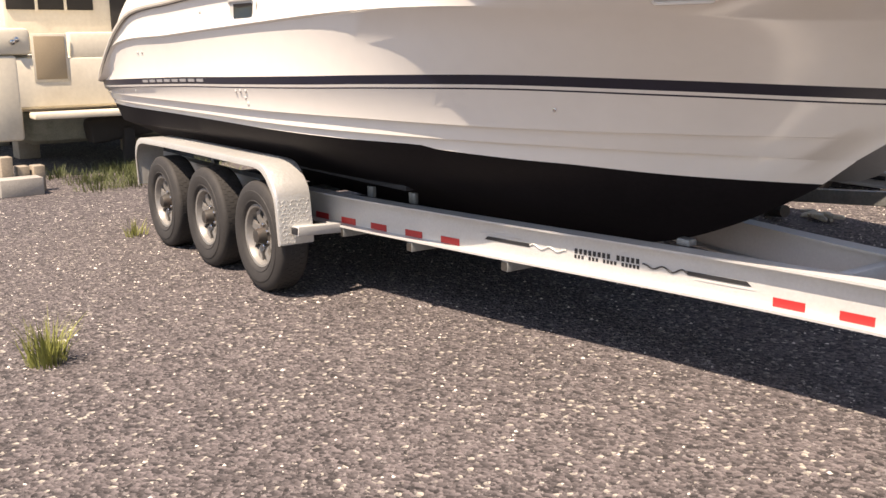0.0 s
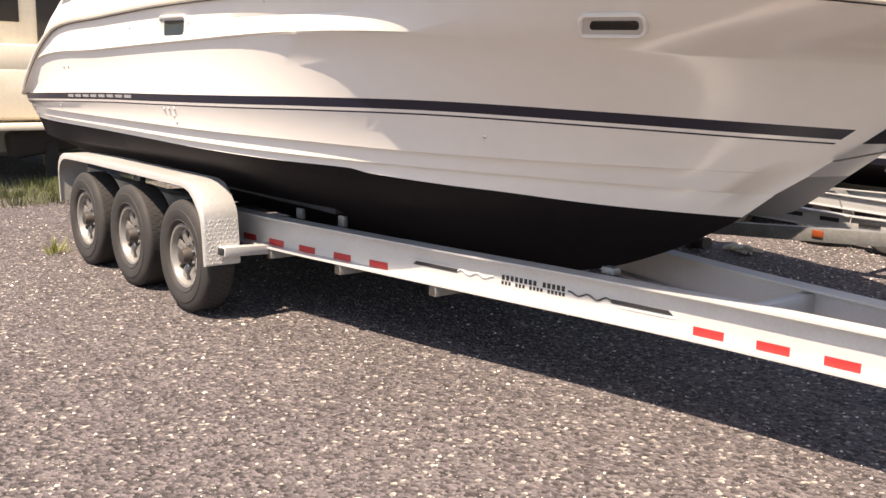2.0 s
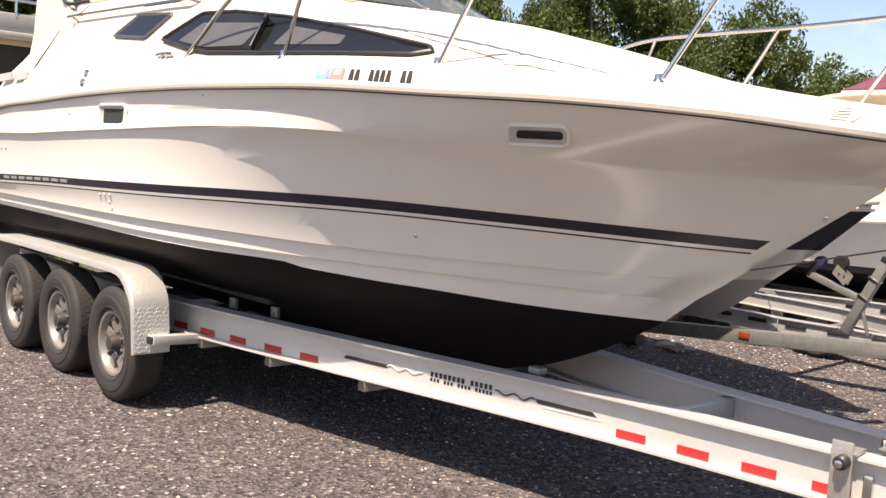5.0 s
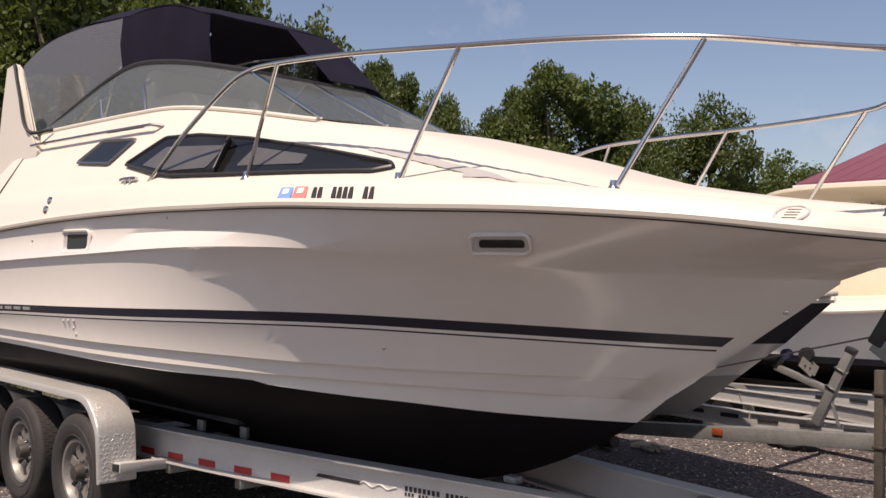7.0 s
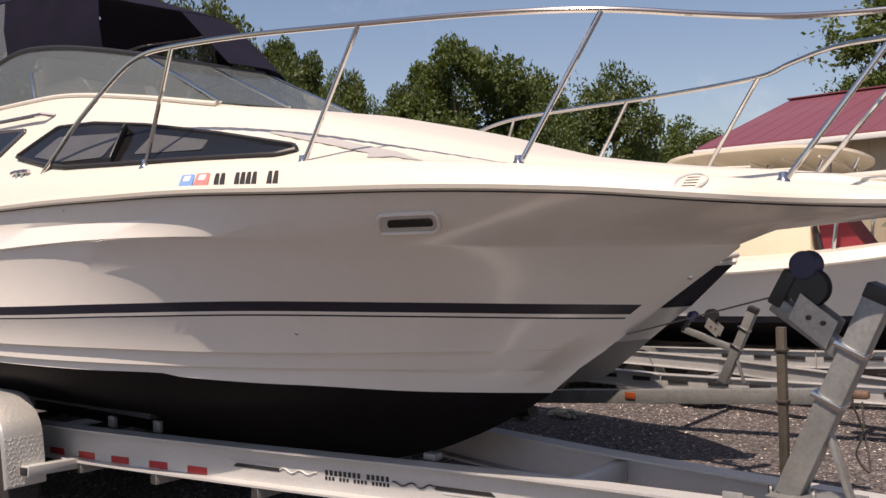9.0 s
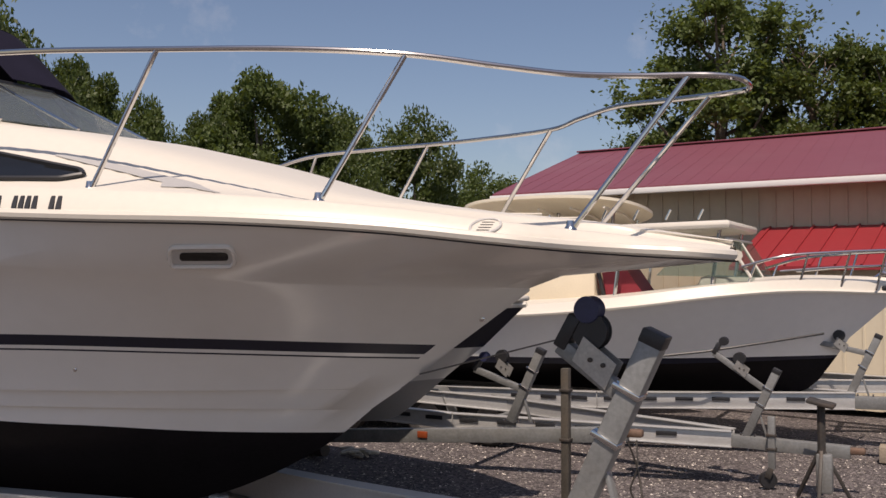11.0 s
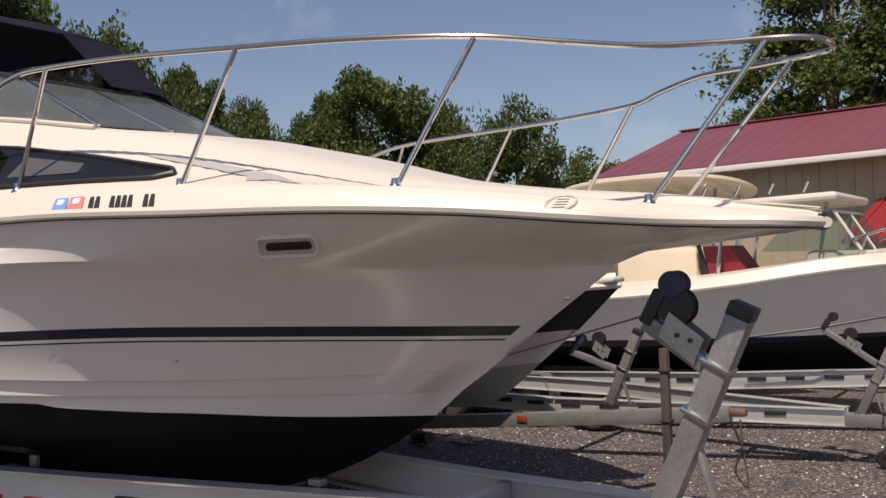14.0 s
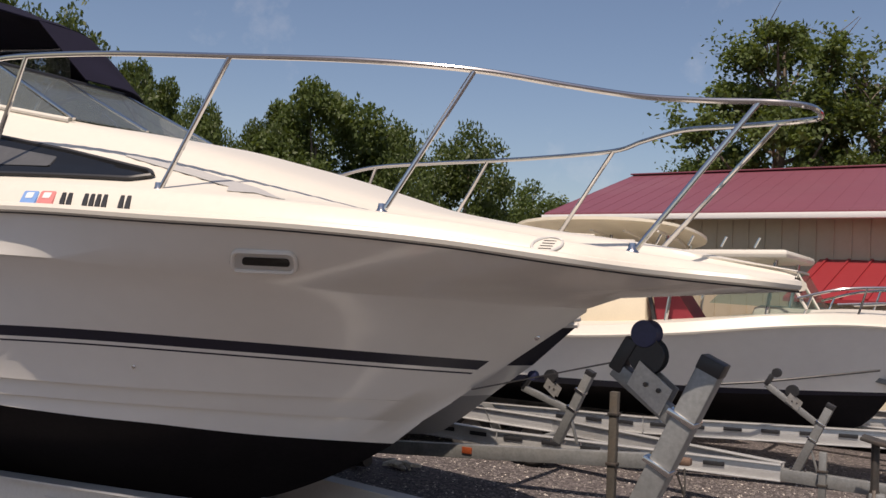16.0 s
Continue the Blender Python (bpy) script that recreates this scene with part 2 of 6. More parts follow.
# ---- ground ----
def ground_material():
    m = material("crushed_asphalt", (0.086, 0.073, 0.073), 0.9, grain=0.18, size=1.1, fine=14)
    nt = m.node_tree
    b = nt.nodes["Principled BSDF"]
    old = b.inputs["Base Color"].links[0].from_socket
    co = nt.nodes.new("ShaderNodeTexCoord")
    vor = nt.nodes.new("ShaderNodeTexVoronoi")
    vor.inputs["Scale"].default_value = 48
    nt.links.new(co.outputs["Object"], vor.inputs["Vector"])
    sep = nt.nodes.new("ShaderNodeSeparateColor")
    nt.links.new(vor.outputs["Color"], sep.inputs[0])
    tone = nt.nodes.new("ShaderNodeMapRange")
    tone.inputs["To Min"].default_value, tone.inputs["To Max"].default_value = 0.25, 1.75
    nt.links.new(sep.outputs[0], tone.inputs["Value"])
    mul = nt.nodes.new("ShaderNodeVectorMath")
    mul.operation = "SCALE"
    nt.links.new(old, mul.inputs[0])
    nt.links.new(tone.outputs[0], mul.inputs["Scale"])
    pick = nt.nodes.new("ShaderNodeMapRange")
    pick.inputs["From Min"].default_value, pick.inputs["From Max"].default_value = 0.955, 0.965
    nt.links.new(sep.outputs[1], pick.inputs["Value"])
    mix = nt.nodes.new("ShaderNodeMixRGB")
    mix.inputs[2].default_value = (0.34, 0.31, 0.27, 1)
    nt.links.new(pick.outputs[0], mix.inputs[0])
    nt.links.new(mul.outputs[0], mix.inputs[1])
    nt.links.new(mix.outputs[0], b.inputs["Base Color"])
    bp = nt.nodes.new("ShaderNodeBump")
    bp.inputs["Strength"].default_value, bp.inputs["Distance"].default_value = 1.0, 0.012
    nt.links.new(vor.outputs["Distance"], bp.inputs["Height"])
    nt.links.new(bp.outputs[0], b.inputs["Normal"])
    return m


GROUND = ground_material()


def make_ground():
    bm = bmesh.new()
    xs = [-400, -120, -50, -25] + [-14 + 0.5 * i for i in range(61)] + [25, 50, 120, 400]
    ys = [-400, -120, -40, -12] + [-6 + 0.5 * i for i in range(41)] + [20, 40, 120, 400]
    rows = []
    for y in ys:
        row = []
        for x in xs:
            z = 0.03 * noise.noise((x * 0.35, y * 0.35, 2.0)) if -13 < x < 15 and -5 < y < 13 else 0
            row.append((x, y, z - 0.015))
        rows.append(row)
    loft(bm, rows)
    g = part("ground", bm, GROUND, None, "dark crushed asphalt and shell lot, sunlit")
    tagged(g, category="ground", kind="structure")


make_ground()

# ---- the cabin cruiser ----
CL = 1.30
STERN = -3.25


def hb_sheer(x):
    v = 1.40 * (1 - max(0, (x + 0.5) / 5.75) ** 3.8)
    if x > 4.45:   # the sides run into a narrow pulpit
        u = min(1, (x - 4.45) / 0.45)
        v = 0.618 + (0.27 - 0.618) * u * (2 - u)
        if x > 4.90:
            v = 0.27 * math.sqrt(max(0, 1 - ((x - 4.90) / 0.205) ** 2))
    if x < -2.2:
        v -= 0.10 * ((-2.2 - x) / 1.0) ** 2
    return v


def plan(B, x_end, p=2.25, x0=-0.6):
    def f(x):
        v = B * (1 - min(1, max(0, (x - x0) / (x_end - x0))) ** p)
        return v - (0.08 * ((-2.2 - x) / 1.0) ** 2 if x < -2.2 else 0)
    return f


Z_SHEER = [(-3.2, 1.30), (-2.94, 1.41), (-2.69, 1.52), (-2.33, 1.70), (-1.93, 1.836), (-1.04, 1.89), (0, 1.936), (0.99, 1.955), (1.66, 1.954), (2.22, 1.949), (2.88, 1.923), (3.48, 1.903), (4.0, 1.868), (4.35, 1.828), (4.62, 1.80), (5.0, 1.775), (5.16, 1.768)]
Z_KNUCKLE = [(-3.2, 1.285), (-2.9, 1.38), (-2.41, 1.605), (-1.1, 1.668), (0.30, 1.720), (1.41, 1.758), (2.09, 1.757), (2.72, 1.729), (3.38, 1.680), (4.235, 1.645)]
Z_STRIPE = [(-3.3, 1.298), (-1.15, 1.376), (-0.2, 1.400), (0.84, 1.427), (1.42, 1.443), (2.2, 1.454), (2.95, 1.437), (3.52, 1.414), (3.88, 1.398)]
Z_A = [(-3.3, 1.19), (0.2, 1.200), (1.22, 1.202), (2.18, 1.191), (2.92, 1.190), (3.585, 1.190)]
Z_B = [(-3.3, 1.13), (0.9, 1.12), (2.12, 1.110), (2.86, 1.096), (3.42, 1.080)]
Z_PAINT = [(-3.3, 1.087), (-1.3, 1.09), (0.95, 1.073), (1.53, 1.072), (1.56, 1.060), (2.07, 1.027), (2.33, 1.015), (2.75, 0.984), (3.27, 0.960)]
Z_CHINE = [(-3.3, 0.93), (-1.89, 0.953), (-0.74, 0.99), (0.69, 1.005), (1.9, 0.975), (2.64, 0.945), (3.245, 0.94)]
Z_KEEL = [(-3.3, 0.42), (1.2, 0.42), (1.9, 0.455), (2.47, 0.578), (2.83, 0.716), (3.07, 0.838), (3.245, 0.94)]
HULL_LINES = [
    (Z_KEEL, lambda x: 0.0, 3.245), (Z_CHINE, plan(1.20, 3.245, 2.4, -0.3), 3.245), (Z_PAINT, plan(1.262, 3.27, 2.45, -0.3), 3.27), (Z_B, plan(1.285, 3.42, 2.4, -0.3), 3.42),
    (Z_A, plan(1.315, 3.585, 2.38, -0.3), 3.585), ([(x, z - 0.072) for x, z in Z_STRIPE[:-1]] + [(3.79, 1.332)], plan(1.345, 3.79, 2.58, -0.3), 3.79),
    ([(x, z - 0.064) for x, z in Z_STRIPE[:-1]] + [(3.80, 1.340)], plan(1.347, 3.80, 2.58, -0.3), 3.80),
    ([(x, z - 0.048) for x, z in Z_STRIPE[:-1]] + [(3.82, 1.354)], plan(1.352, 3.82, 2.59, -0.3), 3.82),
    (Z_STRIPE, plan(1.36, 3.88, 2.60, -0.3), 3.88), (Z_KNUCKLE, plan(1.385, 4.235, 3.65, -0.3), 4.235),
]
NST = 64


def stations(x_end):
    return [STERN + (x_end - STERN) * (1 - (1 - i / NST) ** 1.35) for i in range(NST + 1)]


def hull_rows(side):
    rows = []
    for zs, hb, xe in HULL_LINES:
        rows.append([(x, CL - side * max(0.0, hb(x)), lerp(x, zs)) for x in stations(xe)])
    # the panels between strake, stripe and knuckle are slightly hollow
    for k, depth in ((8, 0.020), (4, 0.010)):
        hollow = []
        for a, b in zip(rows[k], rows[k + 1]):
            p = Vector(a).lerp(Vector(b), 0.5)
            hollow.append((p.x, p.y + side * depth * min(1, 2.5 * abs(CL - p.y)), p.z))
        rows.insert(k + 1, hollow)
    # a hollow row under the flare, then the sheer
    kn, xs = rows[-1], stations(5.104)
    sh = [(x, CL - side * hb_sheer(x), lerp(x, Z_SHEER)) for x in xs]
    fl = []
    for a, b, i in zip(kn, sh, range(NST + 1)):
        u = i / NST
        w = 0.55 - 0.38 * u ** 3
        p = Vector(a).lerp(Vector(b), w)
        hollow = 0.022 * math.sin(math.pi * min(1, u * 1.1)) ** 2 if u < 0.9 else 0
        fl.append((p.x, p.y + side * hollow * 1.0, p.z + 0.045 * u ** 6))
    rows += [fl, sh]
    return rows


def hull_triangles():
    rows = hull_rows(1)
    T = []
    for A, B in zip(rows[1:], rows[2:]):
        for k in range(NST):
            T += [(A[k], A[k + 1], B[k + 1]), (A[k], B[k + 1], B[k])]
    return np.array(T)


HULL_T = hull_triangles()


def hull_y(x, z):
    """The starboard side of the hull at x and height z."""
    a, b, c = HULL_T[:, 0], HULL_T[:, 1], HULL_T[:, 2]
    det = (b[:, 2] - c[:, 2]) * (a[:, 0] - c[:, 0]) + (c[:, 0] - b[:, 0]) * (a[:, 2] - c[:, 2])
    det = np.where(np.abs(det) < 1e-9, 1e-9, det)
    u = ((b[:, 2] - c[:, 2]) * (x - c[:, 0]) + (c[:, 0] - b[:, 0]) * (z - c[:, 2])) / det
    v = ((c[:, 2] - a[:, 2]) * (x - c[:, 0]) + (a[:, 0] - c[:, 0]) * (z - c[:, 2])) / det
    w = 1 - u - v
    ok = (u > -0.01) & (v > -0.01) & (w > -0.01)
    if not ok.any():
        return CL - hb_sheer(x)
    return float((u * a[:, 1] + v * b[:, 1] + w * c[:, 1])[ok].min())


cruiser = thing("cabin_cruiser", "white cabin cruiser with navy stripe and dark bottom on a trailer", "boat", at=(0, CL, 0.42))


def cut_rows(rows, gap, fore):
    """The part of hull rows that lies aft of a line gap metres behind the stem, or the part before it."""
    out = []
    for r in rows:
        x_cut = r[-1][0] - gap
        k = max(i for i in range(len(r)) if r[i][0] <= x_cut)
        u = (x_cut - r[k][0]) / (r[k + 1][0] - r[k][0])
        p = tuple(Vector(r[k]).lerp(Vector(r[k + 1]), u))
        if fore:
            q = [p] + list(r[k + 1:])
            q = [q[min(len(q) - 1, round(i * (len(q) - 1) / 12))] for i in range(13)] if len(q) > 13 else q + [q[-1]] * (13 - len(q))
            out.append(q)
        else:
            out.append(list(r[:k + 1]) + [p] * (NST + 2 - k - 1))
    return out


def make_hull():
    bands = {"hull_bottom": (0, 2, BOTTOM, "black antifouling bottom paint"), "hull_side": (2, 6, GELCOAT, "glossy off-white gelcoat topsides"),
             "pinstripe": (6, 7, NAVY, "thin navy pinstripe"), "stripe_gap": (7, 8, GELCOAT, ""), "hull_stripe": (8, 9, NAVY, "broad navy side stripe ending short of the stem"),
             "hull_topside": (9, 13, GELCOAT, "glossy off-white gelcoat topsides")}
    tip = bmesh.new()
    for name, (a, b, mat, label) in bands.items():
        bm = bmesh.new()
        for side in (1, -1):
            rows = hull_rows(side)[a:b + 1]
            if name == "hull_side":   # lapped strakes: each lower lap stands a little inside
                step = []
                for k, r in enumerate(rows):
                    if k in (1, 2):
                        step.append([(x, y + side * 0.026 * min(1, abs(CL - y) * 4), z - 0.003) for x, y, z in r])
                    step.append(r)
                rows = step
            if name == "hull_topside":
                knk = rows[2]
                rows = [rows[0], rows[1], knk, [(x, y - side * 0.022 * min(1, abs(CL - y) * 4), z + 0.012) for x, y, z in knk], rows[3], rows[4]]
            if mat is NAVY:
                loft(tip, cut_rows(rows, 0.075, True))
                rows = cut_rows(rows, 0.075, False)
            loft(bm, rows)
        bmesh.ops.remove_doubles(bm, verts=bm.verts, dist=0.002)
        part(name, bm, mat, cruiser, label)
    bmesh.ops.remove_doubles(tip, verts=tip.verts, dist=0.001)
    part("stem_band", tip, GELCOAT, cruiser, "off-white stem forward of the stripes")
    bm = bmesh.new()
    A, B = hull_rows(1), hull_rows(-1)
    loft(bm, [[r[0] for r in A], [r[0] for r in B]])
    part("transom", bm, GELCOAT, cruiser, "off-white gelcoat transom")


make_hull()


def toe_h(x):
    return lerp(x, [(-3.0, 0.30), (-1.3, 0.24), (0.6, 0.175), (1.85, 0.15), (2.81, 0.135), (3.74, 0.108), (4.34, 0.09), (4.7, 0.08), (5.16, 0.05)])


def toe(x):
    return Vector((x, CL - max(0.02, hb_sheer(x) - 0.09), lerp(x, Z_SHEER) + toe_h(x)))


HB_H = [(-1.8, 0.98), (1.0, 0.96), (1.8, 0.92), (2.6, 0.80), (3.3, 0.60), (3.8, 0.42), (4.3, 0.18), (5.1, 0.01)]
Z_H = [(-1.8, 2.66), (0.3, 2.645), (0.7, 2.615), (1.3, 2.53), (1.74, 2.455), (2.2, 2.375), (2.67, 2.27), (3.17, 2.135), (3.54, 2.04), (4.02, 1.975), (4.3, 1.94), (5.16, 1.83)]
Z_CROWN = [(0.9, 2.62), (1.3, 2.56), (1.71, 2.488), (2.22, 2.416), (2.67, 2.312), (3.17, 2.178), (3.54, 2.085), (4.02, 2.004), (4.5, 1.945), (5.16, 1.84)]


def shoulder(x):
    z = lerp(x, Z_H)
    t = toe(x)
    return Vector((x, CL - min(lerp(x, HB_H), max(0.01, CL - t.y - 0.06)), max(z, t.z + 0.015)))


def cabin_y(x, z):
    a, b = toe(x), shoulder(x)
    u = (z - a.z) / max(0.02, b.z - a.z)
    return a.y + (b.y - a.y) * min(1, max(0, u))


def make_deck():
    bm = bmesh.new()
    xs = [-1.5 + (5.097 + 1.5) * (1 - (1 - i / 70) ** 1.2) for i in range(71)]
    for side in (1, -1):
        f = lambda v: (v.x, CL - side * (CL - v.y), v.z)
        rows = [[], [], [], [], [], [], []]
        for x in xs:
            s = Vector((x, CL - hb_sheer(x), lerp(x, Z_SHEER)))
            t, h = toe(x), shoulder(x)
            rows[0].append(f(s))
            rows[1].append(f(s + Vector((0, 0.012, 0.045))))
            rows[2].append(f(s.lerp(t, 0.8) + Vector((0, -0.012, 0.012))))
            rows[3].append(f(t))
            rows[4].append(f(t.lerp(h, 0.12) + Vector((0, 0.012, -0.004))))
            rows[5].append(f(h + Vector((0, -0.01, -0.02))))
            rows[6].append(f(h + Vector((0, 0.03, 0.005))))
        # crown, sinking into the cockpit aft of the windscreen
        inner, crown = [], []
        for x in xs:
            h = shoulder(x)
            w = CL - h.y
            if x < 0.9:
                inner.append(f(Vector((x, h.y + 0.10, 2.58))))
                crown.append((x, CL, 2.50))
            else:
                zc = max(lerp(x, Z_CROWN), h.z + 0.004)
                inner.append(f(Vector((x, h.y + w * 0.4, h.z + (zc - h.z) * 0.65))))
                crown.append((x, CL, zc))
        rows += [inner, crown]
        loft(bm, rows)
    bmesh.ops.remove_doubles(bm, verts=bm.verts, dist=0.002)
    part("deck", bm, DECKWHITE, cruiser, "bright white moulded foredeck and cabin sides")
    # stern quarter moulding, stepping down aft
    bm = bmesh.new()
    for side in (1, -1):
        rows = [[], [], [], [], []]
        for i in range(25):
            x = -3.12 + 1.64 * i / 24
            s = Vector((x, CL - hb_sheer(x), lerp(x, Z_SHEER)))
            top = max(s.z + 0.05, lerp(x, [(-3.12, 1.36), (-2.95, 1.52), (-2.62, 1.98), (-2.45, 2.08), (-2.15, 2.12), (-1.9, 2.22), (-1.7, 2.42), (-1.48, 2.64)]))
            low = min(top, s.z + 0.245)
            half = CL - s.y
            rows[0].append((s.x, CL - side * half, s.z))
            rows[1].append((s.x, CL - side * (half - 0.015), s.z + 0.045))
            rows[2].append((s.x, CL - side * (half - 0.09), low))
            rows[3].append((s.x, CL - side * (half - 0.09 - 0.61 * (top - low)), top))
            rows[4].append((s.x, CL, top - 0.02))
        loft(bm, rows)
    bmesh.ops.remove_doubles(bm, verts=bm.verts, dist=0.002)
    part("stern_moulding", bm, DECKWHITE, cruiser, "white moulded stern quarters")


make_deck()


def make_rub_rail():
    for side in (1, -1):
        pts = []
        for i in range(90):
            x = -3.2 + (5.103 + 3.2) * (1 - (1 - i / 89) ** 1.6)
            pts.append((x, CL - side * (hb_sheer(x) + 0.008), lerp(x, Z_SHEER) + 0.022))
        bm = bmesh.new()
        tube(bm, pts, 0.022, 8)
        rail = part("rub_rail", bm, DECKWHITE, cruiser, "white rub rail with dark insert")
        bm = bmesh.new()
        tube(bm, [(x, y - side * 0.002, z - 0.024) for x, y, z in pts], 0.0034, 6)
        part("insert", bm, BLACKTRIM, rail, "dark rubber insert")


make_rub_rail()


def surface_patch(name, outline, mat, parent, y_of, out=0.006, label="", frame_r=0.0, frame_mat=None, frame_name="frame"):
    """A pane that follows the boat's side, from an outline in x and z, with an optional frame round it."""
    cx = sum(p[0] for p in outline) / len(outline)
    cz = sum(p[1] for p in outline) / len(outline)
    bm = bmesh.new()
    ring = lambda k, o: [bm.verts.new((cx + (x - cx) * k, y_of(cx + (x - cx) * k, cz + (z - cz) * k) - o, cz + (z - cz) * k)) for x, z in outline]
    R = [ring(1, -0.01), ring(1, out), ring(0.66, out), ring(0.33, out)]
    for A, B in zip(R, R[1:]):
        for i in range(len(A)):
            bm.faces.new((A[i], A[(i + 1) % len(A)], B[(i + 1) % len(A)], B[i]))
    bm.faces.new(R[-1])
    ob = part(name, bm, mat, parent, label)
    if frame_r:
        bm = bmesh.new()
        tube(bm, [(x, y_of(x, z) - out, z) for x, z in outline], frame_r, 6, closed=True)
        part(frame_name, bm, frame_mat, ob)
    return ob


def rounded(pts, n=5):
    P = smooth_path(pts + [pts[0]], n)
    return [(p[0], p[1]) for p in P[:-1]]


def round_rect(cx, cz, w, h, r, tilt=0.0, n=5, shear=0.0):
    out = []
    for k, (sx, sz) in enumerate(((1, 1), (-1, 1), (-1, -1), (1, -1))):
        for i in range(n):
            a = math.radians(90 * k + 90 * i / (n - 1))
            x, z = sx * (w / 2 - r) + r * math.cos(a), sz * (h / 2 - r) + r * math.sin(a)
            out.append((cx + x + z * shear, cz + z + x * tilt))
    return out


def poly(pts, n=4):
    """Straight-sided outline with slightly clipped corners and points along the sides."""
    out = []
    m = len(pts)
    for i in range(m):
        p, q = Vector((*pts[i], 0)), Vector((*pts[(i + 1) % m], 0))
        L = (q - p).length
        c = min(0.012, L * 0.08)
        for k in range(n + 1):
            v = p + (q - p) * ((c + (L - 2 * c) * k / n) / L)
            out.append((v.x, v.y))
    return out


def make_windows():
    big = [(0.43, 2.275), (0.71, 2.426), (1.06, 2.415), (1.54, 2.356), (2.12, 2.258), (2.62, 2.160), (2.67, 2.135), (2.60, 2.115), (1.60, 2.145), (1.09, 2.165), (0.86, 2.195)]
    small = [(-0.34, 2.34), (-0.15, 2.475), (0.33, 2.45), (0.17, 2.30)]
    w = surface_patch("cabin_window", poly(big), SMOKED, cruiser, cabin_y, 0.004, "long smoked cabin window", 0.011, BLACKTRIM)
    bm = bmesh.new()
    bar(bm, (1.50, cabin_y(1.50, 2.17) - 0.010, 2.160), (1.41, cabin_y(1.41, 2.35) - 0.010, 2.355), 0.012, 0.07)
    part("mullion", bm, BLACKTRIM, w)
    drape = material("grey_curtain", (0.085, 0.085, 0.085), 0.3, grain=0.2, size=8)
    for o in ([(0.66, 2.255), (0.80, 2.36), (1.40, 2.325), (1.38, 2.195), (1.0, 2.20)], [(1.64, 2.19), (1.66, 2.295), (2.10, 2.225), (2.12, 2.175)]):
        surface_patch("curtain", poly(o), drape, w, cabin_y, 0.008, "grey curtain behind the smoked glass")
    surface_patch("side_window", poly(small), SMOKED, cruiser, cabin_y, 0.004, "small smoked side window", 0.010, STEEL)
    for (cx, cz, ww, hh, t) in ((3.25, 1.785, 0.255, 0.074, 0.0), (0.165, 1.806, 0.36, 0.135, 0.0)):
        o = surface_patch("portlight", round_rect(cx, cz, ww, hh, 0.025, t, 5, 0.85 if cx > 1 else 0), RUBRAIL, cruiser, hull_y, 0.012, "small portlight with cream surround", 0.010, GELCOAT)
        surface_patch("pane", round_rect(cx + 0.01, cz, ww * 0.74, hh * 0.42 if cx > 1 else hh * 0.66, 0.012, t, 5, 0.85 if cx > 1 else 0), SMOKED, o, hull_y, 0.016)


make_windows()


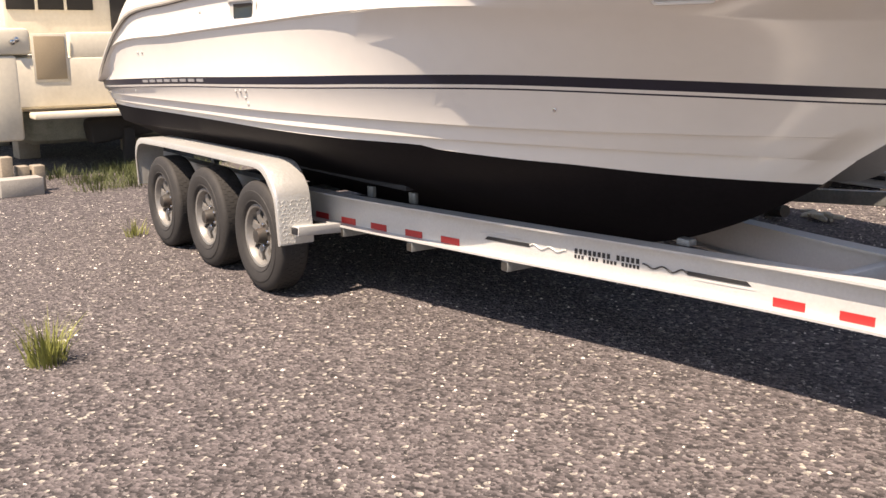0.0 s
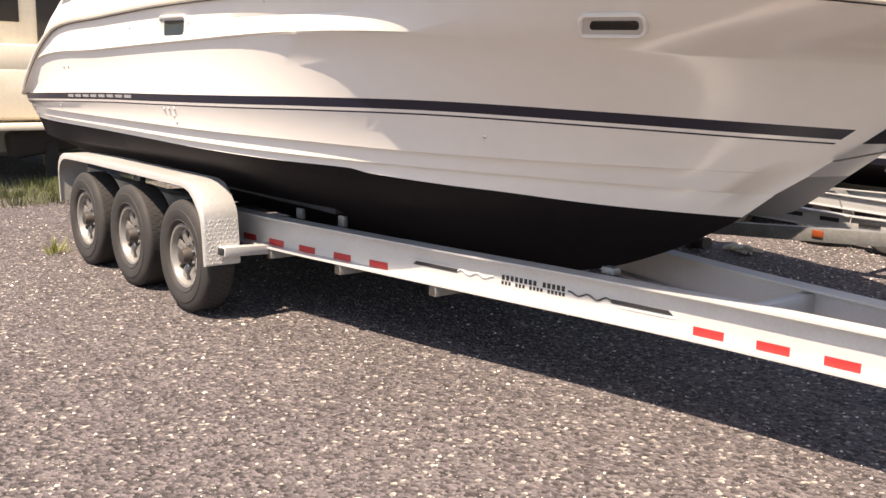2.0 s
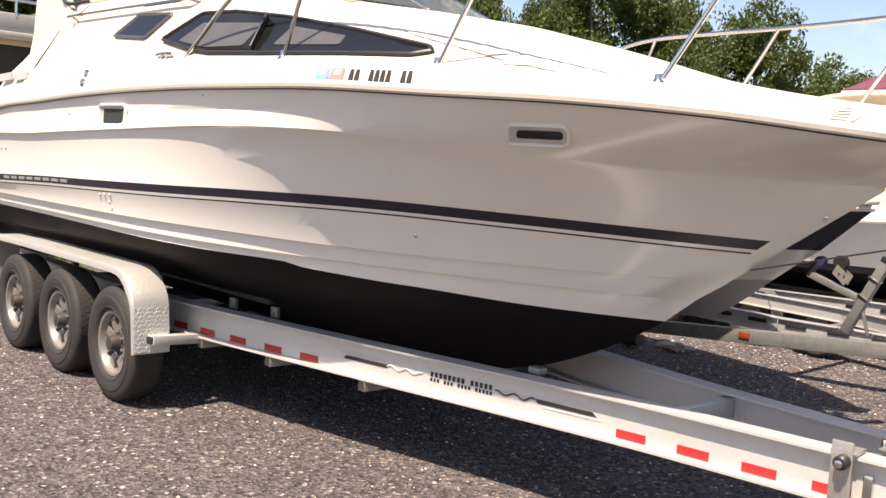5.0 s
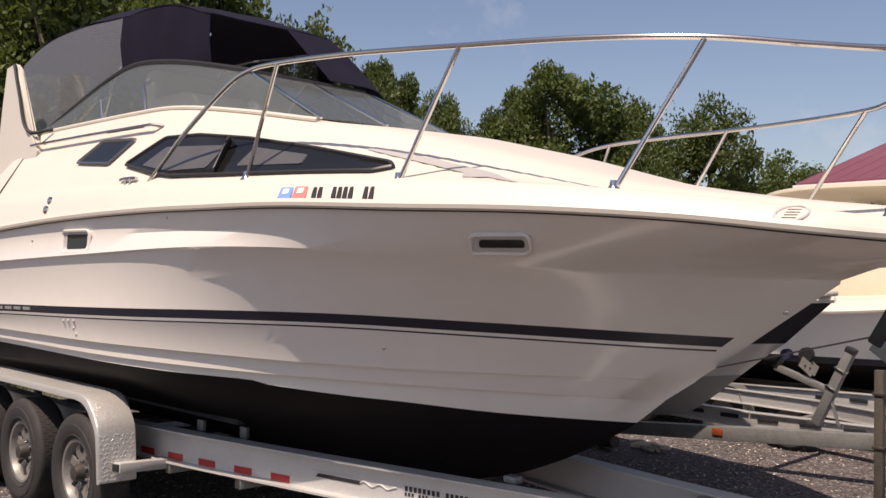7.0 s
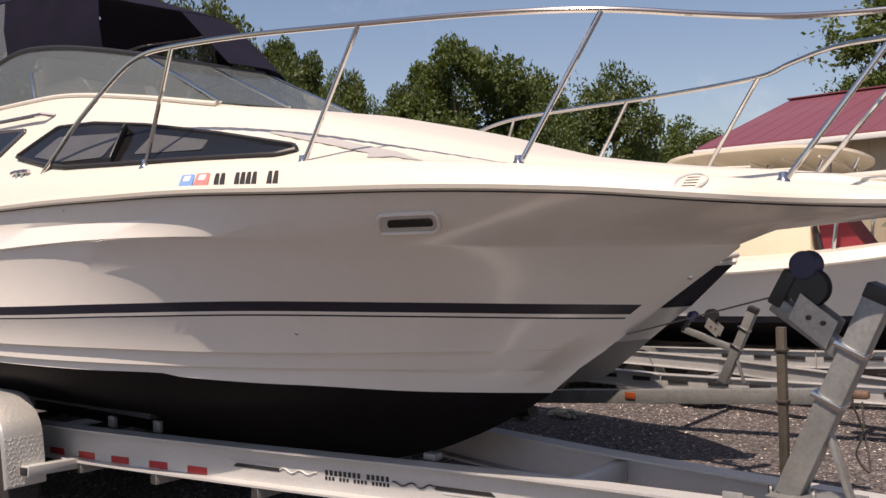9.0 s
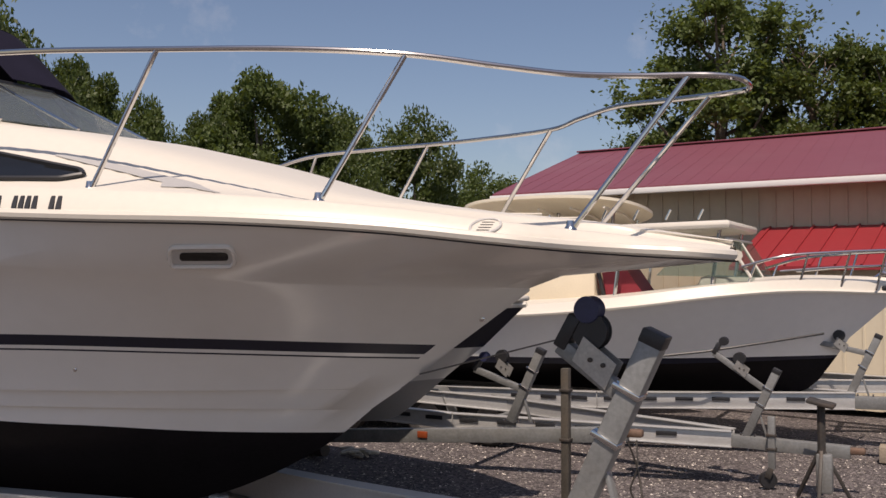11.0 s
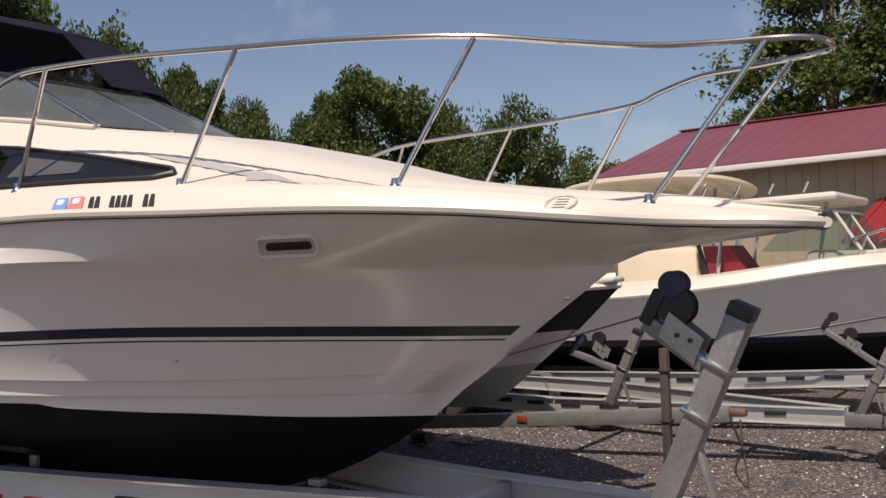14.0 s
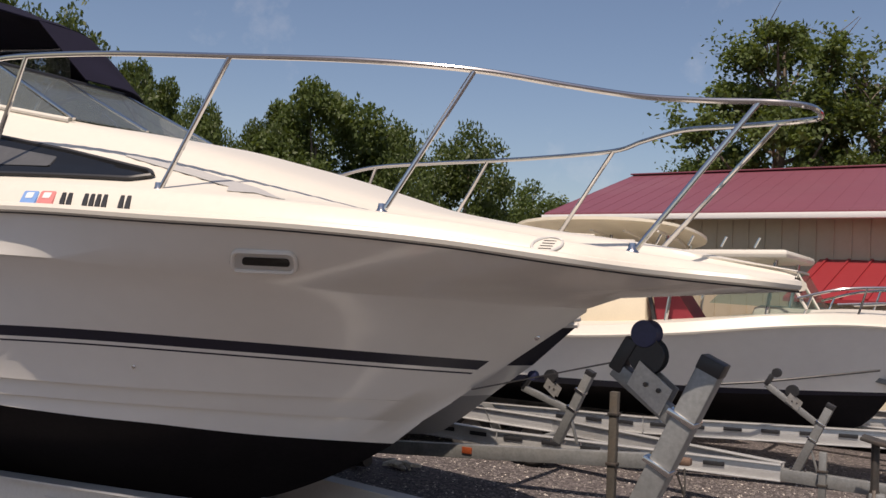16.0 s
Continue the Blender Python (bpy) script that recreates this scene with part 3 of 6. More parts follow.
def make_details():
    deck_side = lambda x, z: float(np.interp(z, [lerp(x, Z_SHEER) + 0.04, toe(x).z], [CL - hb_sheer(x) + 0.012, toe(x).y])) - 0.004
    # two stickers and the bars that stand for the registration marks
    for x, mat, lab in ((2.225, material("blue_sticker", (0.16, 0.30, 0.58), 0.5), "blue sticker"), (2.32, material("red_sticker", (0.58, 0.20, 0.19), 0.5), "red and white sticker")):
        s = surface_patch("sticker", poly([(x - 0.042, 1.978), (x - 0.066, 2.048), (x + 0.018, 2.046), (x + 0.042, 1.976)]), mat, cruiser, deck_side, 0.010, lab)
        surface_patch("sticker_mark", poly([(x - 0.034, 2.015), (x - 0.042, 2.04), (x - 0.002, 2.04), (x + 0.006, 2.015)]), WHITETAPE, s, deck_side, 0.012)
    for x0, x1 in ((2.405, 2.475), (2.525, 2.655), (2.705, 2.77)):
        n = 4 if x1 - x0 > 0.1 else 2
        for k in range(n):
            a = x0 + (x1 - x0) * k / n
            b = a + (x1 - x0) / n * 0.62
            dz = -0.03 * (a - 2.37)
            surface_patch("marking_bar", poly([(a, 1.972 + dz), (a - 0.032, 2.042 + dz), (b - 0.032, 2.042 + dz), (b, 1.972 + dz)], 2), BLACKTRIM, cruiser, deck_side, 0.010, "plain black marking bar")
    # lettered name on the stripe as plain bars
    for k in range(8):
        a = -1.87 + k * 0.163
        z = lerp(a + 0.05, Z_STRIPE) - 0.024
        surface_patch("name_bar", poly([(a, z - 0.010), (a, z + 0.010), (a + 0.115, z + 0.012), (a + 0.115, z - 0.008)], 2), GREYMARK, cruiser, hull_y, 0.006)
    # oval horn grille near the bow
    g = surface_patch("horn_grille", [(4.33 + 0.044 * math.cos(a / 20 * math.tau), 1.895 + 0.029 * math.sin(a / 20 * math.tau)) for a in range(20)], DECKWHITE, cruiser, lambda x, z: deck_side(x, z) - 0.004, 0.010, "white oval horn grille with dark slots", 0.006, RUBRAIL, "rim")
    for k in range(4):
        z = 1.878 + k * 0.0105
        surface_patch("slot", poly([(4.312, z), (4.312, z + 0.003), (4.350, z + 0.003), (4.350, z)], 1), BLACKTRIM, g, lambda x, zz: deck_side(x, zz) - 0.004, 0.0125)
    # hull fittings
    for x, z, r in ((2.38, 1.292, 0.011), (4.02, 1.521, 0.014), (-0.12, 1.312, 0.012), (-0.05, 1.316, 0.012), (0.03, 1.318, 0.012), (-0.01, 1.272, 0.012), (0.018, 1.234, 0.014), (-2.66, 1.225, 0.013), (-2.55, 1.225, 0.013), (-2.15, 1.245, 0.012), (-1.93, 1.552, 0.014), (-1.83, 1.556, 0.014), (1.25, 1.925, 0.008), (-0.54, 1.822, 0.012)):
        bm = bmesh.new()
        lathe(bm, [(r, 0.0), (r, -0.003), (r * 0.7, -0.006), (r * 0.35, -0.0065)], 14, pose(x, hull_y(x, z) + 0.001, z))
        part("through_hull", bm, STEEL if x > 2 else RUBRAIL, cruiser, "small hull fitting")
    for x, z in ((-0.35, 2.075), (-0.345, 2.015)):
        bm = bmesh.new()
        lathe(bm, [(0.03, 0.0), (0.03, -0.012), (0.018, -0.02), (0.004, -0.02)], 16, pose(x, deck_side(x, z), z))
        part("filler_cap", bm, STEEL, cruiser, "chrome deck filler cap")
    # mooring cleat on the side deck
    bm = bmesh.new()
    c = Vector((0.62, toe(0.62).y + 0.02, toe(0.62).z))
    tube(bm, [c + Vector((-0.1, 0, 0.045)), c + Vector((-0.05, 0, 0.05)), c + Vector((0.05, 0, 0.05)), c + Vector((0.1, 0, 0.045))], 0.011, 8)
    for dx in (-0.03, 0.03):
        tube(bm, [c + Vector((dx, 0, -0.01)), c + Vector((dx, 0, 0.05))], 0.012, 8)
    part("cleat", bm, STEEL, cruiser, "stainless mooring cleat")
    # grab rail on the cabin side
    bm = bmesh.new()
    P = [(x, cabin_y(x, z) - 0.045, z) for x, z in ((-1.35, 2.545), (-0.34, 2.535), (0.5, 2.525))]
    tube(bm, [(P[0][0], P[0][1] + 0.05, P[0][2])] + P + [(0.56, P[2][1] + 0.05, 2.515)], 0.012, 8)
    part("grab_rail", bm, STEEL, cruiser, "stainless grab rail on the cabin side")
    # vents in the stern quarter
    for x in (-1.92, -1.58):
        surface_patch("stern_vent", poly([(x - 0.13, 2.06), (x - 0.13, 2.115), (x + 0.13, 2.125), (x + 0.13, 2.07)]), RUBRAIL, cruiser, lambda a, b: CL - hb_sheer(a) + 0.06, 0.01, "grey louvred vent")
    # graphic on the foredeck side
    grey = material("grey_decal", (0.42, 0.41, 0.395), 0.4)
    bm = bmesh.new()
    rows = [[], []]
    for k in range(21):
        x = 2.40 + 0.92 * k / 20
        a, b = toe(x), shoulder(x)
        nrm = Vector((0.15, -(b.z - a.z), b.y - a.y)).normalized()
        u0, u1 = (float(np.interp(x, [2.4, 2.8, 3.0, 3.06, 3.12, 3.32], v)) for v in ([0.66, 0.52, 0.40, 0.16, 0.34, 0.12], [0.70, 0.68, 0.60, 0.58, 0.52, 0.13]))
        for r, u in zip(rows, (u0, u1)):
            p4, p5 = a.lerp(b, 0.12) + Vector((0, 0.012, -0.004)), b + Vector((0, -0.01, -0.02))
            r.append(p4.lerp(p5, max(0, (u - 0.12) / 0.88)) + nrm * 0.004)
    loft(bm, rows)
    solid(bm, 0.002)
    part("deck_graphic", bm, grey, cruiser, "grey swoosh graphic")


make_details()


def make_bow_rail():
    rail = thing("bow_rail", "", "")
    rail.parent = cruiser
    rail.matrix_parent_inverse = cruiser.matrix_world.inverted()
    rail["label"] = "polished stainless bow rail"
    near = [(0.82, 0.03, 2.135), (1.03, 0.035, 2.27), (1.24, 0.04, 2.405), (1.60, 0.05, 2.591), (1.79, 0.06, 2.652), (2.01, 0.08, 2.662), (2.5, 0.14, 2.645), (3.08, 0.25, 2.61), (3.6, 0.40, 2.585), (4.03, 0.58, 2.553), (4.33, 0.75, 2.511), (4.56, 0.91, 2.487), (4.78, 1.04, 2.482), (4.96, 1.12, 2.482), (5.07, 1.155, 2.476)]
    tip = [(5.14, 1.20, 2.468), (5.16, 1.30, 2.463), (5.14, 1.40, 2.46)]
    far = [(5.07, 1.44, 2.460), (4.98, 1.46, 2.459), (4.75, 1.60, 2.48), (4.5, 1.74, 2.50), (4.26, 1.88, 2.482), (4.06, 2.0, 2.458), (3.6, 2.19, 2.468), (3.16, 2.33, 2.481), (2.7, 2.42, 2.49), (2.24, 2.50, 2.49), (1.95, 2.53, 2.45), (1.6, 2.55, 2.36), (1.0, 2.57, 2.15)]
    bm = bmesh.new()
    tube(bm, smooth_path(near + tip + far, 6), 0.0118, 10)
    part("top_rail", bm, STEEL, rail)
    for top, base in (((2.01, 0.08, 2.66), (1.79, 0.06, 2.105)), ((3.08, 0.25, 2.61), (2.78, 0.19, 2.05)), ((4.03, 0.58, 2.553), (3.72, 0.45, 1.985)), ((4.97, 1.125, 2.482), (4.555, 0.94, 1.88)),
                      ((4.98, 1.46, 2.459), (4.37, 1.75, 1.905)), ((4.06, 2.0, 2.458), (3.68, 2.16, 2.0)), ((3.16, 2.33, 2.481), (2.85, 2.40, 2.05)), ((2.24, 2.50, 2.49), (2.05, 2.54, 2.1))):
        for s in (1,):
            t, b = Vector(top), Vector(base)
            bm = bmesh.new()
            tube(bm, [b, t], 0.0108, 10)
            st = part("stanchion", bm, STEEL, rail)
            bm = bmesh.new()
            lathe(bm, [(0.032, 0), (0.032, 0.008), (0.016, 0.03), (0.014, 0.05)], 14, Matrix.Translation(b - Vector((0, 0, 0.006))) @ pose(0, 0, 0, 90))
            part("base", bm, STEEL, st)


make_bow_rail()


def make_canopy():
    # windscreen: base along the shoulder, top under the canvas
    base = lambda x: Vector((x, shoulder(x).y + 0.02, shoulder(x).z + 0.01))
    ztop = [(-1.79, 2.70), (-0.42, 3.02), (0.17, 3.0), (1.14, 2.81), (1.72, 2.66), (2.22, 2.42)]
    top = lambda x: Vector((x, shoulder(x).y + 0.14, lerp(x, ztop)))
    glass = None
    for x0, x1 in ((-1.6, -0.62), (-0.62, 0.0), (0.0, 1.16)):
        for s in (1, -1):
            f = lambda v: (v.x, CL - s * (CL - v.y), v.z)
            bm = bmesh.new()
            rake = lambda x: 0.75 * max(0, (x - 0.2) / 0.96) ** 2    # the last pane leans forward at its foot
            xe = x1 if s == 1 else min(x1, 0.38)
            xs = [x0 + (xe - x0) * k / 10 for k in range(11)]
            loft(bm, [[f(base(x + rake(x))) for x in xs], [f(base(x + rake(x)).lerp(top(x), 0.5) + Vector((0, -0.02, 0))) for x in xs], [f(top(x)) for x in xs]])
            solid(bm, 0.005)
            pane = part("windscreen_pane", bm, GLASS, cruiser, "clear windscreen pane")
            pane.visible_shadow = False
            if x0 > -1.5:
                bm = bmesh.new()
                tube(bm, [f(base(x0 + 0.15)), f(base(x0 + 0.08).lerp(top(x0), 0.5) + Vector((0, -0.02, 0))), f(top(x0) - Vector((0, 0, 0.12)))], 0.011, 8)
                part("post", bm, STEEL, pane)
    # raked front windscreen with two posts a side
    ys = [CL - top(1.16).y, 0.42, 0.0, -0.42, -(CL - top(1.16).y)]
    lo = lambda w: Vector((1.92 - 0.95 * max(0, -w) + 0.04 * (1 - (w / 0.85) ** 2), CL - w * 1.08, 2.445 + 0.012 * (1 - (w / 0.85) ** 2)))
    hi = lambda w: Vector((1.16 - 0.9 * max(0, -w) + 0.04 * (1 - (w / 0.85) ** 2), CL - w, 2.80 - 0.01 * (1 - (w / 0.85) ** 2)))
    for w0, w1 in zip(ys, ys[1:]):
        bm = bmesh.new()
        ws = [w0 + (w1 - w0) * k / 8 for k in range(9)]
        loft(bm, [[lo(w) for w in ws], [hi(w) for w in ws]])
        solid(bm, 0.006)
        pane = part("windscreen_pane", bm, GLASS, cruiser, "raked front windscreen pane")
        pane.visible_shadow = False
        bm = bmesh.new()
        bar(bm, lo(w0), hi(w0), 0.020 if w0 > -0.1 else 0.012, 0.016, 0.004)
        part("post", bm, STEEL if w0 > -0.1 else BLACKTRIM, pane, "windscreen post")
    bm = bmesh.new()
    tube(bm, [hi(0.83 - 1.66 * k / 20) for k in range(21)], 0.014, 8)
    part("windscreen_frame", bm, BLACKTRIM, cruiser)
    for s in (1, -1):
        bm = bmesh.new()
        tube(bm, [(x, CL - s * (CL - top(x).y), top(x).z) for x in [-1.62 + (2.78 if s == 1 else 2.0) * k / 30 for k in range(31)]], 0.017, 8)
        part("windscreen_frame", bm, BLACKTRIM, cruiser, "dark windscreen top frame")
        bm = bmesh.new()
        tube(bm, [(x, CL - s * (CL - base(x).y), base(x).z) for x in [-1.6 + (3.5 if s == 1 else 2.6) * k / 30 for k in range(31)]], 0.014, 8)
        part("windscreen_sill", bm, DECKWHITE, cruiser)
    # canvas
    ctop = [(-2.3, 3.24), (-2.2, 3.31), (-1.73, 3.42), (-1.1, 3.44), (-0.48, 3.40), (0.23, 3.36), (0.75, 3.21)]
    rows = []
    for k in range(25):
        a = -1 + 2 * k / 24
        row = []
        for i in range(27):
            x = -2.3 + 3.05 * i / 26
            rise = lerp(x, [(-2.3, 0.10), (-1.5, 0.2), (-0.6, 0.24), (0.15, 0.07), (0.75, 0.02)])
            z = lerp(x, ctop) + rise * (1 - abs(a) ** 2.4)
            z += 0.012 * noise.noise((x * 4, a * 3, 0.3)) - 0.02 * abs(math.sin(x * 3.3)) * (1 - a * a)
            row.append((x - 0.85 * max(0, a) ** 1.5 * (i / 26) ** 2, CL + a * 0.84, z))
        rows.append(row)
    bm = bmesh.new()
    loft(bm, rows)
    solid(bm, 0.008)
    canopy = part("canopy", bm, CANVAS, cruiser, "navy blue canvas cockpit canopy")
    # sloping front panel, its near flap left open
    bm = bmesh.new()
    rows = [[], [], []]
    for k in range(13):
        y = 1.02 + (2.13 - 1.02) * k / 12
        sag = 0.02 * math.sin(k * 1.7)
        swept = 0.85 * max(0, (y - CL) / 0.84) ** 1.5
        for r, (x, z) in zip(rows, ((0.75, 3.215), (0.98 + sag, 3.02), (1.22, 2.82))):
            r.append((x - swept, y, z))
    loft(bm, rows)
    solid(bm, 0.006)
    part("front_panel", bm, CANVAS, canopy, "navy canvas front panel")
    for y in (0.54, 1.3, 2.06):
        bm = bmesh.new()
        tube(bm, smooth_path([(-0.9, y, 2.7), (-0.5, y, 3.15), (-0.2 if y > 2 else 0.6, y, 3.12)], 5), 0.011, 8)
        part("canopy_bow", bm, STEEL, canopy, "stainless canopy frame tube")
    # side curtains: clear aft, navy forward
    for s in (1, -1):
        ctopy = lambda x: Vector((x, CL - 0.84, lerp(x, ctop) - 0.012))
        for name, xa, xb, mat, lab in (("clear_curtain", -2.2, -0.42, VINYL, "hazy clear vinyl side curtain"), ("navy_curtain", -0.42, 0.74, CANVAS, "navy canvas side curtain")):
            bm = bmesh.new()
            rows = [[], [], []]
            for k in range(13):
                x = xa + ((xb if s == 1 else min(xb, -0.2)) - xa) * k / 12
                t, b = ctopy(x), top(x)
                fold = 0.012 * math.sin(x * 17) * (1 if mat is CANVAS else 0.3)
                for r, p in zip(rows, (b, b.lerp(t, 0.5) + Vector((0, -0.01 + fold, 0)), t)):
                    r.append((p.x, CL - s * (CL - p.y), p.z))
            loft(bm, rows)
            solid(bm, 0.004)
            o = part(name, bm, mat, canopy, lab)
            if mat is VINYL:
                o.visible_shadow = False
        # radar-arch side
        bm = bmesh.new()
        ya = 0.20
        out = [(-1.36, 2.62), (-1.64, 3.17), (-1.70, 3.21), (-1.86, 3.20), (-1.93, 2.9), (-2.02, 2.45), (-2.12, 2.26), (-2.52, 2.08), (-1.45, 2.08), (-1.2, 2.5)]
        slab(bm, [(x, CL - s * (CL - ya), z) for x, z in out], (0, s, 0), 0.05)
        bmesh.ops.bevel(bm, geom=bm.edges[:], offset=0.012, segments=2, affect="EDGES")
        part("arch", bm, DECKWHITE, cruiser, "white moulded arch side")
        bm = bmesh.new()
        tube(bm, smooth_path([(-1.66, CL - s * (CL - ya + 0.012), 3.19), (-1.55, CL - s * (CL - ya + 0.012), 2.95), (-1.38, CL - s * (CL - ya + 0.012), 2.66), (-1.2, CL - s * (CL - ya - 0.1), 2.66)], 6), 0.014, 8)
        part("curtain_piping", bm, BLACKTRIM, canopy)
    # helm seat and console seen through the curtains
    bm = bmesh.new()
    box(bm, 0.5, 0.55, 0.5, pose(-0.2, 0.95, 2.62), 0.06)
    box(bm, 0.14, 0.55, 0.45, pose(-0.45, 0.95, 2.85, 0, -8, 0), 0.06)
    part("helm_seat", bm, DECKWHITE, cruiser, "pale upholstered helm seat")


make_canopy()


# ---- the boat trailer ----
TCL = 1.275
BEAM_Y = [(-3.0, 0.40), (-0.4, 0.40), (0.35, 0.455), (1.1, 0.57), (1.8, 0.69), (3.2, 0.945), (4.07, 1.05), (4.78, 1.12), (5.3, 1.165), (6.2, 1.215)]
ZB, ZT = 0.435, 0.64
trailer = thing("boat_trailer", "aluminium three-axle boat trailer carrying the cabin cruiser", "trailer", at=(0, TCL, 0))


def beam_y(x):
    return lerp(x, BEAM_Y)


def make_beams():
    for s in (1, -1):
        bm = bmesh.new()
        prof = [(-0.055, ZB), (0.055, ZB), (0.055, ZB + 0.012), (0.006, ZB + 0.018), (0.006, ZT - 0.016), (0.055, ZT - 0.011), (0.055, ZT), (-0.055, ZT), (-0.055, ZT - 0.011), (-0.006, ZT - 0.016), (-0.006, ZB + 0.018), (-0.055, ZB + 0.012)]
        xs = [-3.0 + 8.36 * i / 60 for i in range(61)]
        rows = [[(x, TCL - s * (TCL - beam_y(x) - a), z) for x in xs] for a, z in prof]
        loft(bm, rows + [rows[0]])
        for k in (0, -1):
            bm.faces.new([bm.verts.new(r[k]) for r in rows])
        bmesh.ops.remove_doubles(bm, verts=bm.verts, dist=1e-4)
        part("main_beam", bm, ALU, trailer, "aluminium I-beam side rail")
    for x in (-2.7, -1.35, 0.40, 1.05, 1.80):
        bm = bmesh.new()
        y0 = beam_y(x) - 0.045
        box(bm, 0.06, 2 * (TCL - y0), 0.06, pose(x, TCL, ZB - 0.034), 0.005)
        cm = part("cross_member", bm, GALV, trailer, "galvanised cross tube under the rails")
        # Dark plate on the tube end; the shade of the hollow is its colour.
        bm = bmesh.new()
        box(bm, 0.046, 0.004, 0.046, pose(x, y0 - 0.001, ZB - 0.034))
        part("tube_opening", bm, DARKSTEEL, cm)
    for x in (3.5,):
        bm = bmesh.new()
        box(bm, 0.06, 2 * (TCL - beam_y(x)) - 0.02, 0.10, pose(x, TCL, ZT - 0.075), 0.006)
        part("cross_member", bm, ALU, trailer, "aluminium cross bar between the rails")
    bm = bmesh.new()
    tube(bm, [(3.55, TCL - 0.15, 0.53), (4.45, TCL + 0.02, 0.56)], 0.05, 14)
    part("keel_tube", bm, GALV, trailer, "pale tube between the rails")
    for s in (1, -1):
        bm = bmesh.new()
        bar(bm, (-2.9, TCL - s * 0.55, 0.72), (0.7, TCL - s * 0.5, 0.70), 0.09, 0.05)
        bunk = part("bunk", bm, BUNK, trailer, "carpeted bunk board")
        for x in (-2.4, -0.8):
            bm = bmesh.new()
            bar(bm, (x, TCL - s * 0.56, ZB - 0.02), (x, TCL - s * 0.56, 0.72), 0.05, 0.07)
            part("bracket", bm, GALV, bunk)
    # short blocks standing inside the near rail
    for x in (0.45, 0.85):
        bm = bmesh.new()
        box(bm, 0.07, 0.03, 0.07, pose(x, beam_y(x) + 0.16, ZT + 0.015), 0.006)
        part("upright_block", bm, GALV, trailer)
    bm = bmesh.new()
    box(bm, 0.08, 0.06, 0.035, pose(2.78, beam_y(2.78) + 0.1, ZT + 0.0175), 0.008)
    part("keel_block", bm, GALV, trailer)
    # front: tongue plate and lying bracket
    bm = bmesh.new()
    slab(bm, [(5.08, 1.13, ZT + 0.004), (5.35, 1.15, ZT + 0.004), (5.35, 1.40, ZT + 0.004), (5.08, 1.42, ZT + 0.004)], (0, 0, 1), 0.008)
    part("tongue_plate", bm, ALU, trailer)
    bm = bmesh.new()
    box(bm, 1.1, 0.13, 0.13, pose(5.75, TCL, ZB + 0.115), 0.010)
    part("tongue_tube", bm, ALU, trailer, "square aluminium tongue tube")
    for x in (5.372, 5.40):
        bm = bmesh.new()
        box(bm, 0.012, 0.34, 0.23, pose(x, TCL, ZB + 0.11), 0.003)
        end = part("end_bracket", bm, GALV, trailer, "galvanised bracket bolted across the rail ends")
    for z in (ZB + 0.03, ZB + 0.075, ZB + 0.12, ZB + 0.165, ZB + 0.20):
        bm = bmesh.new()
        lathe(bm, [(0.012, 0.0), (0.012, -0.016), (0.006, -0.018)], 8, pose(5.386, TCL - 0.165, z))
        part("bolt", bm, STEEL, end)


make_beams()


def web(x, off=0.0):
    """A place on the outer face of the near rail's web, and the pose that faces out of it."""
    d = (beam_y(x + 0.05) - beam_y(x - 0.05)) / 0.1
    return pose(x, beam_y(x) - 0.0065 - off, 0, 0, 0, math.degrees(math.atan(d)))


def plate_on_web(name, x, z, w, h, mat, parent, label="", t=0.003, shear=0.0):
    bm = bmesh.new()
    vs = box(bm, w, t, h, None, 0)
    for v in bm.verts:
        v.co.x += shear * v.co.z
    return part_at(name, bm, mat, parent, web(x, t / 2) @ Matrix.Translation((0, 0, z)), label)


def part_at(name, bm, mat, parent, m, label=""):
    bmesh.ops.transform(bm, matrix=m, verts=bm.verts)
    return part(name, bm, mat, parent, label)


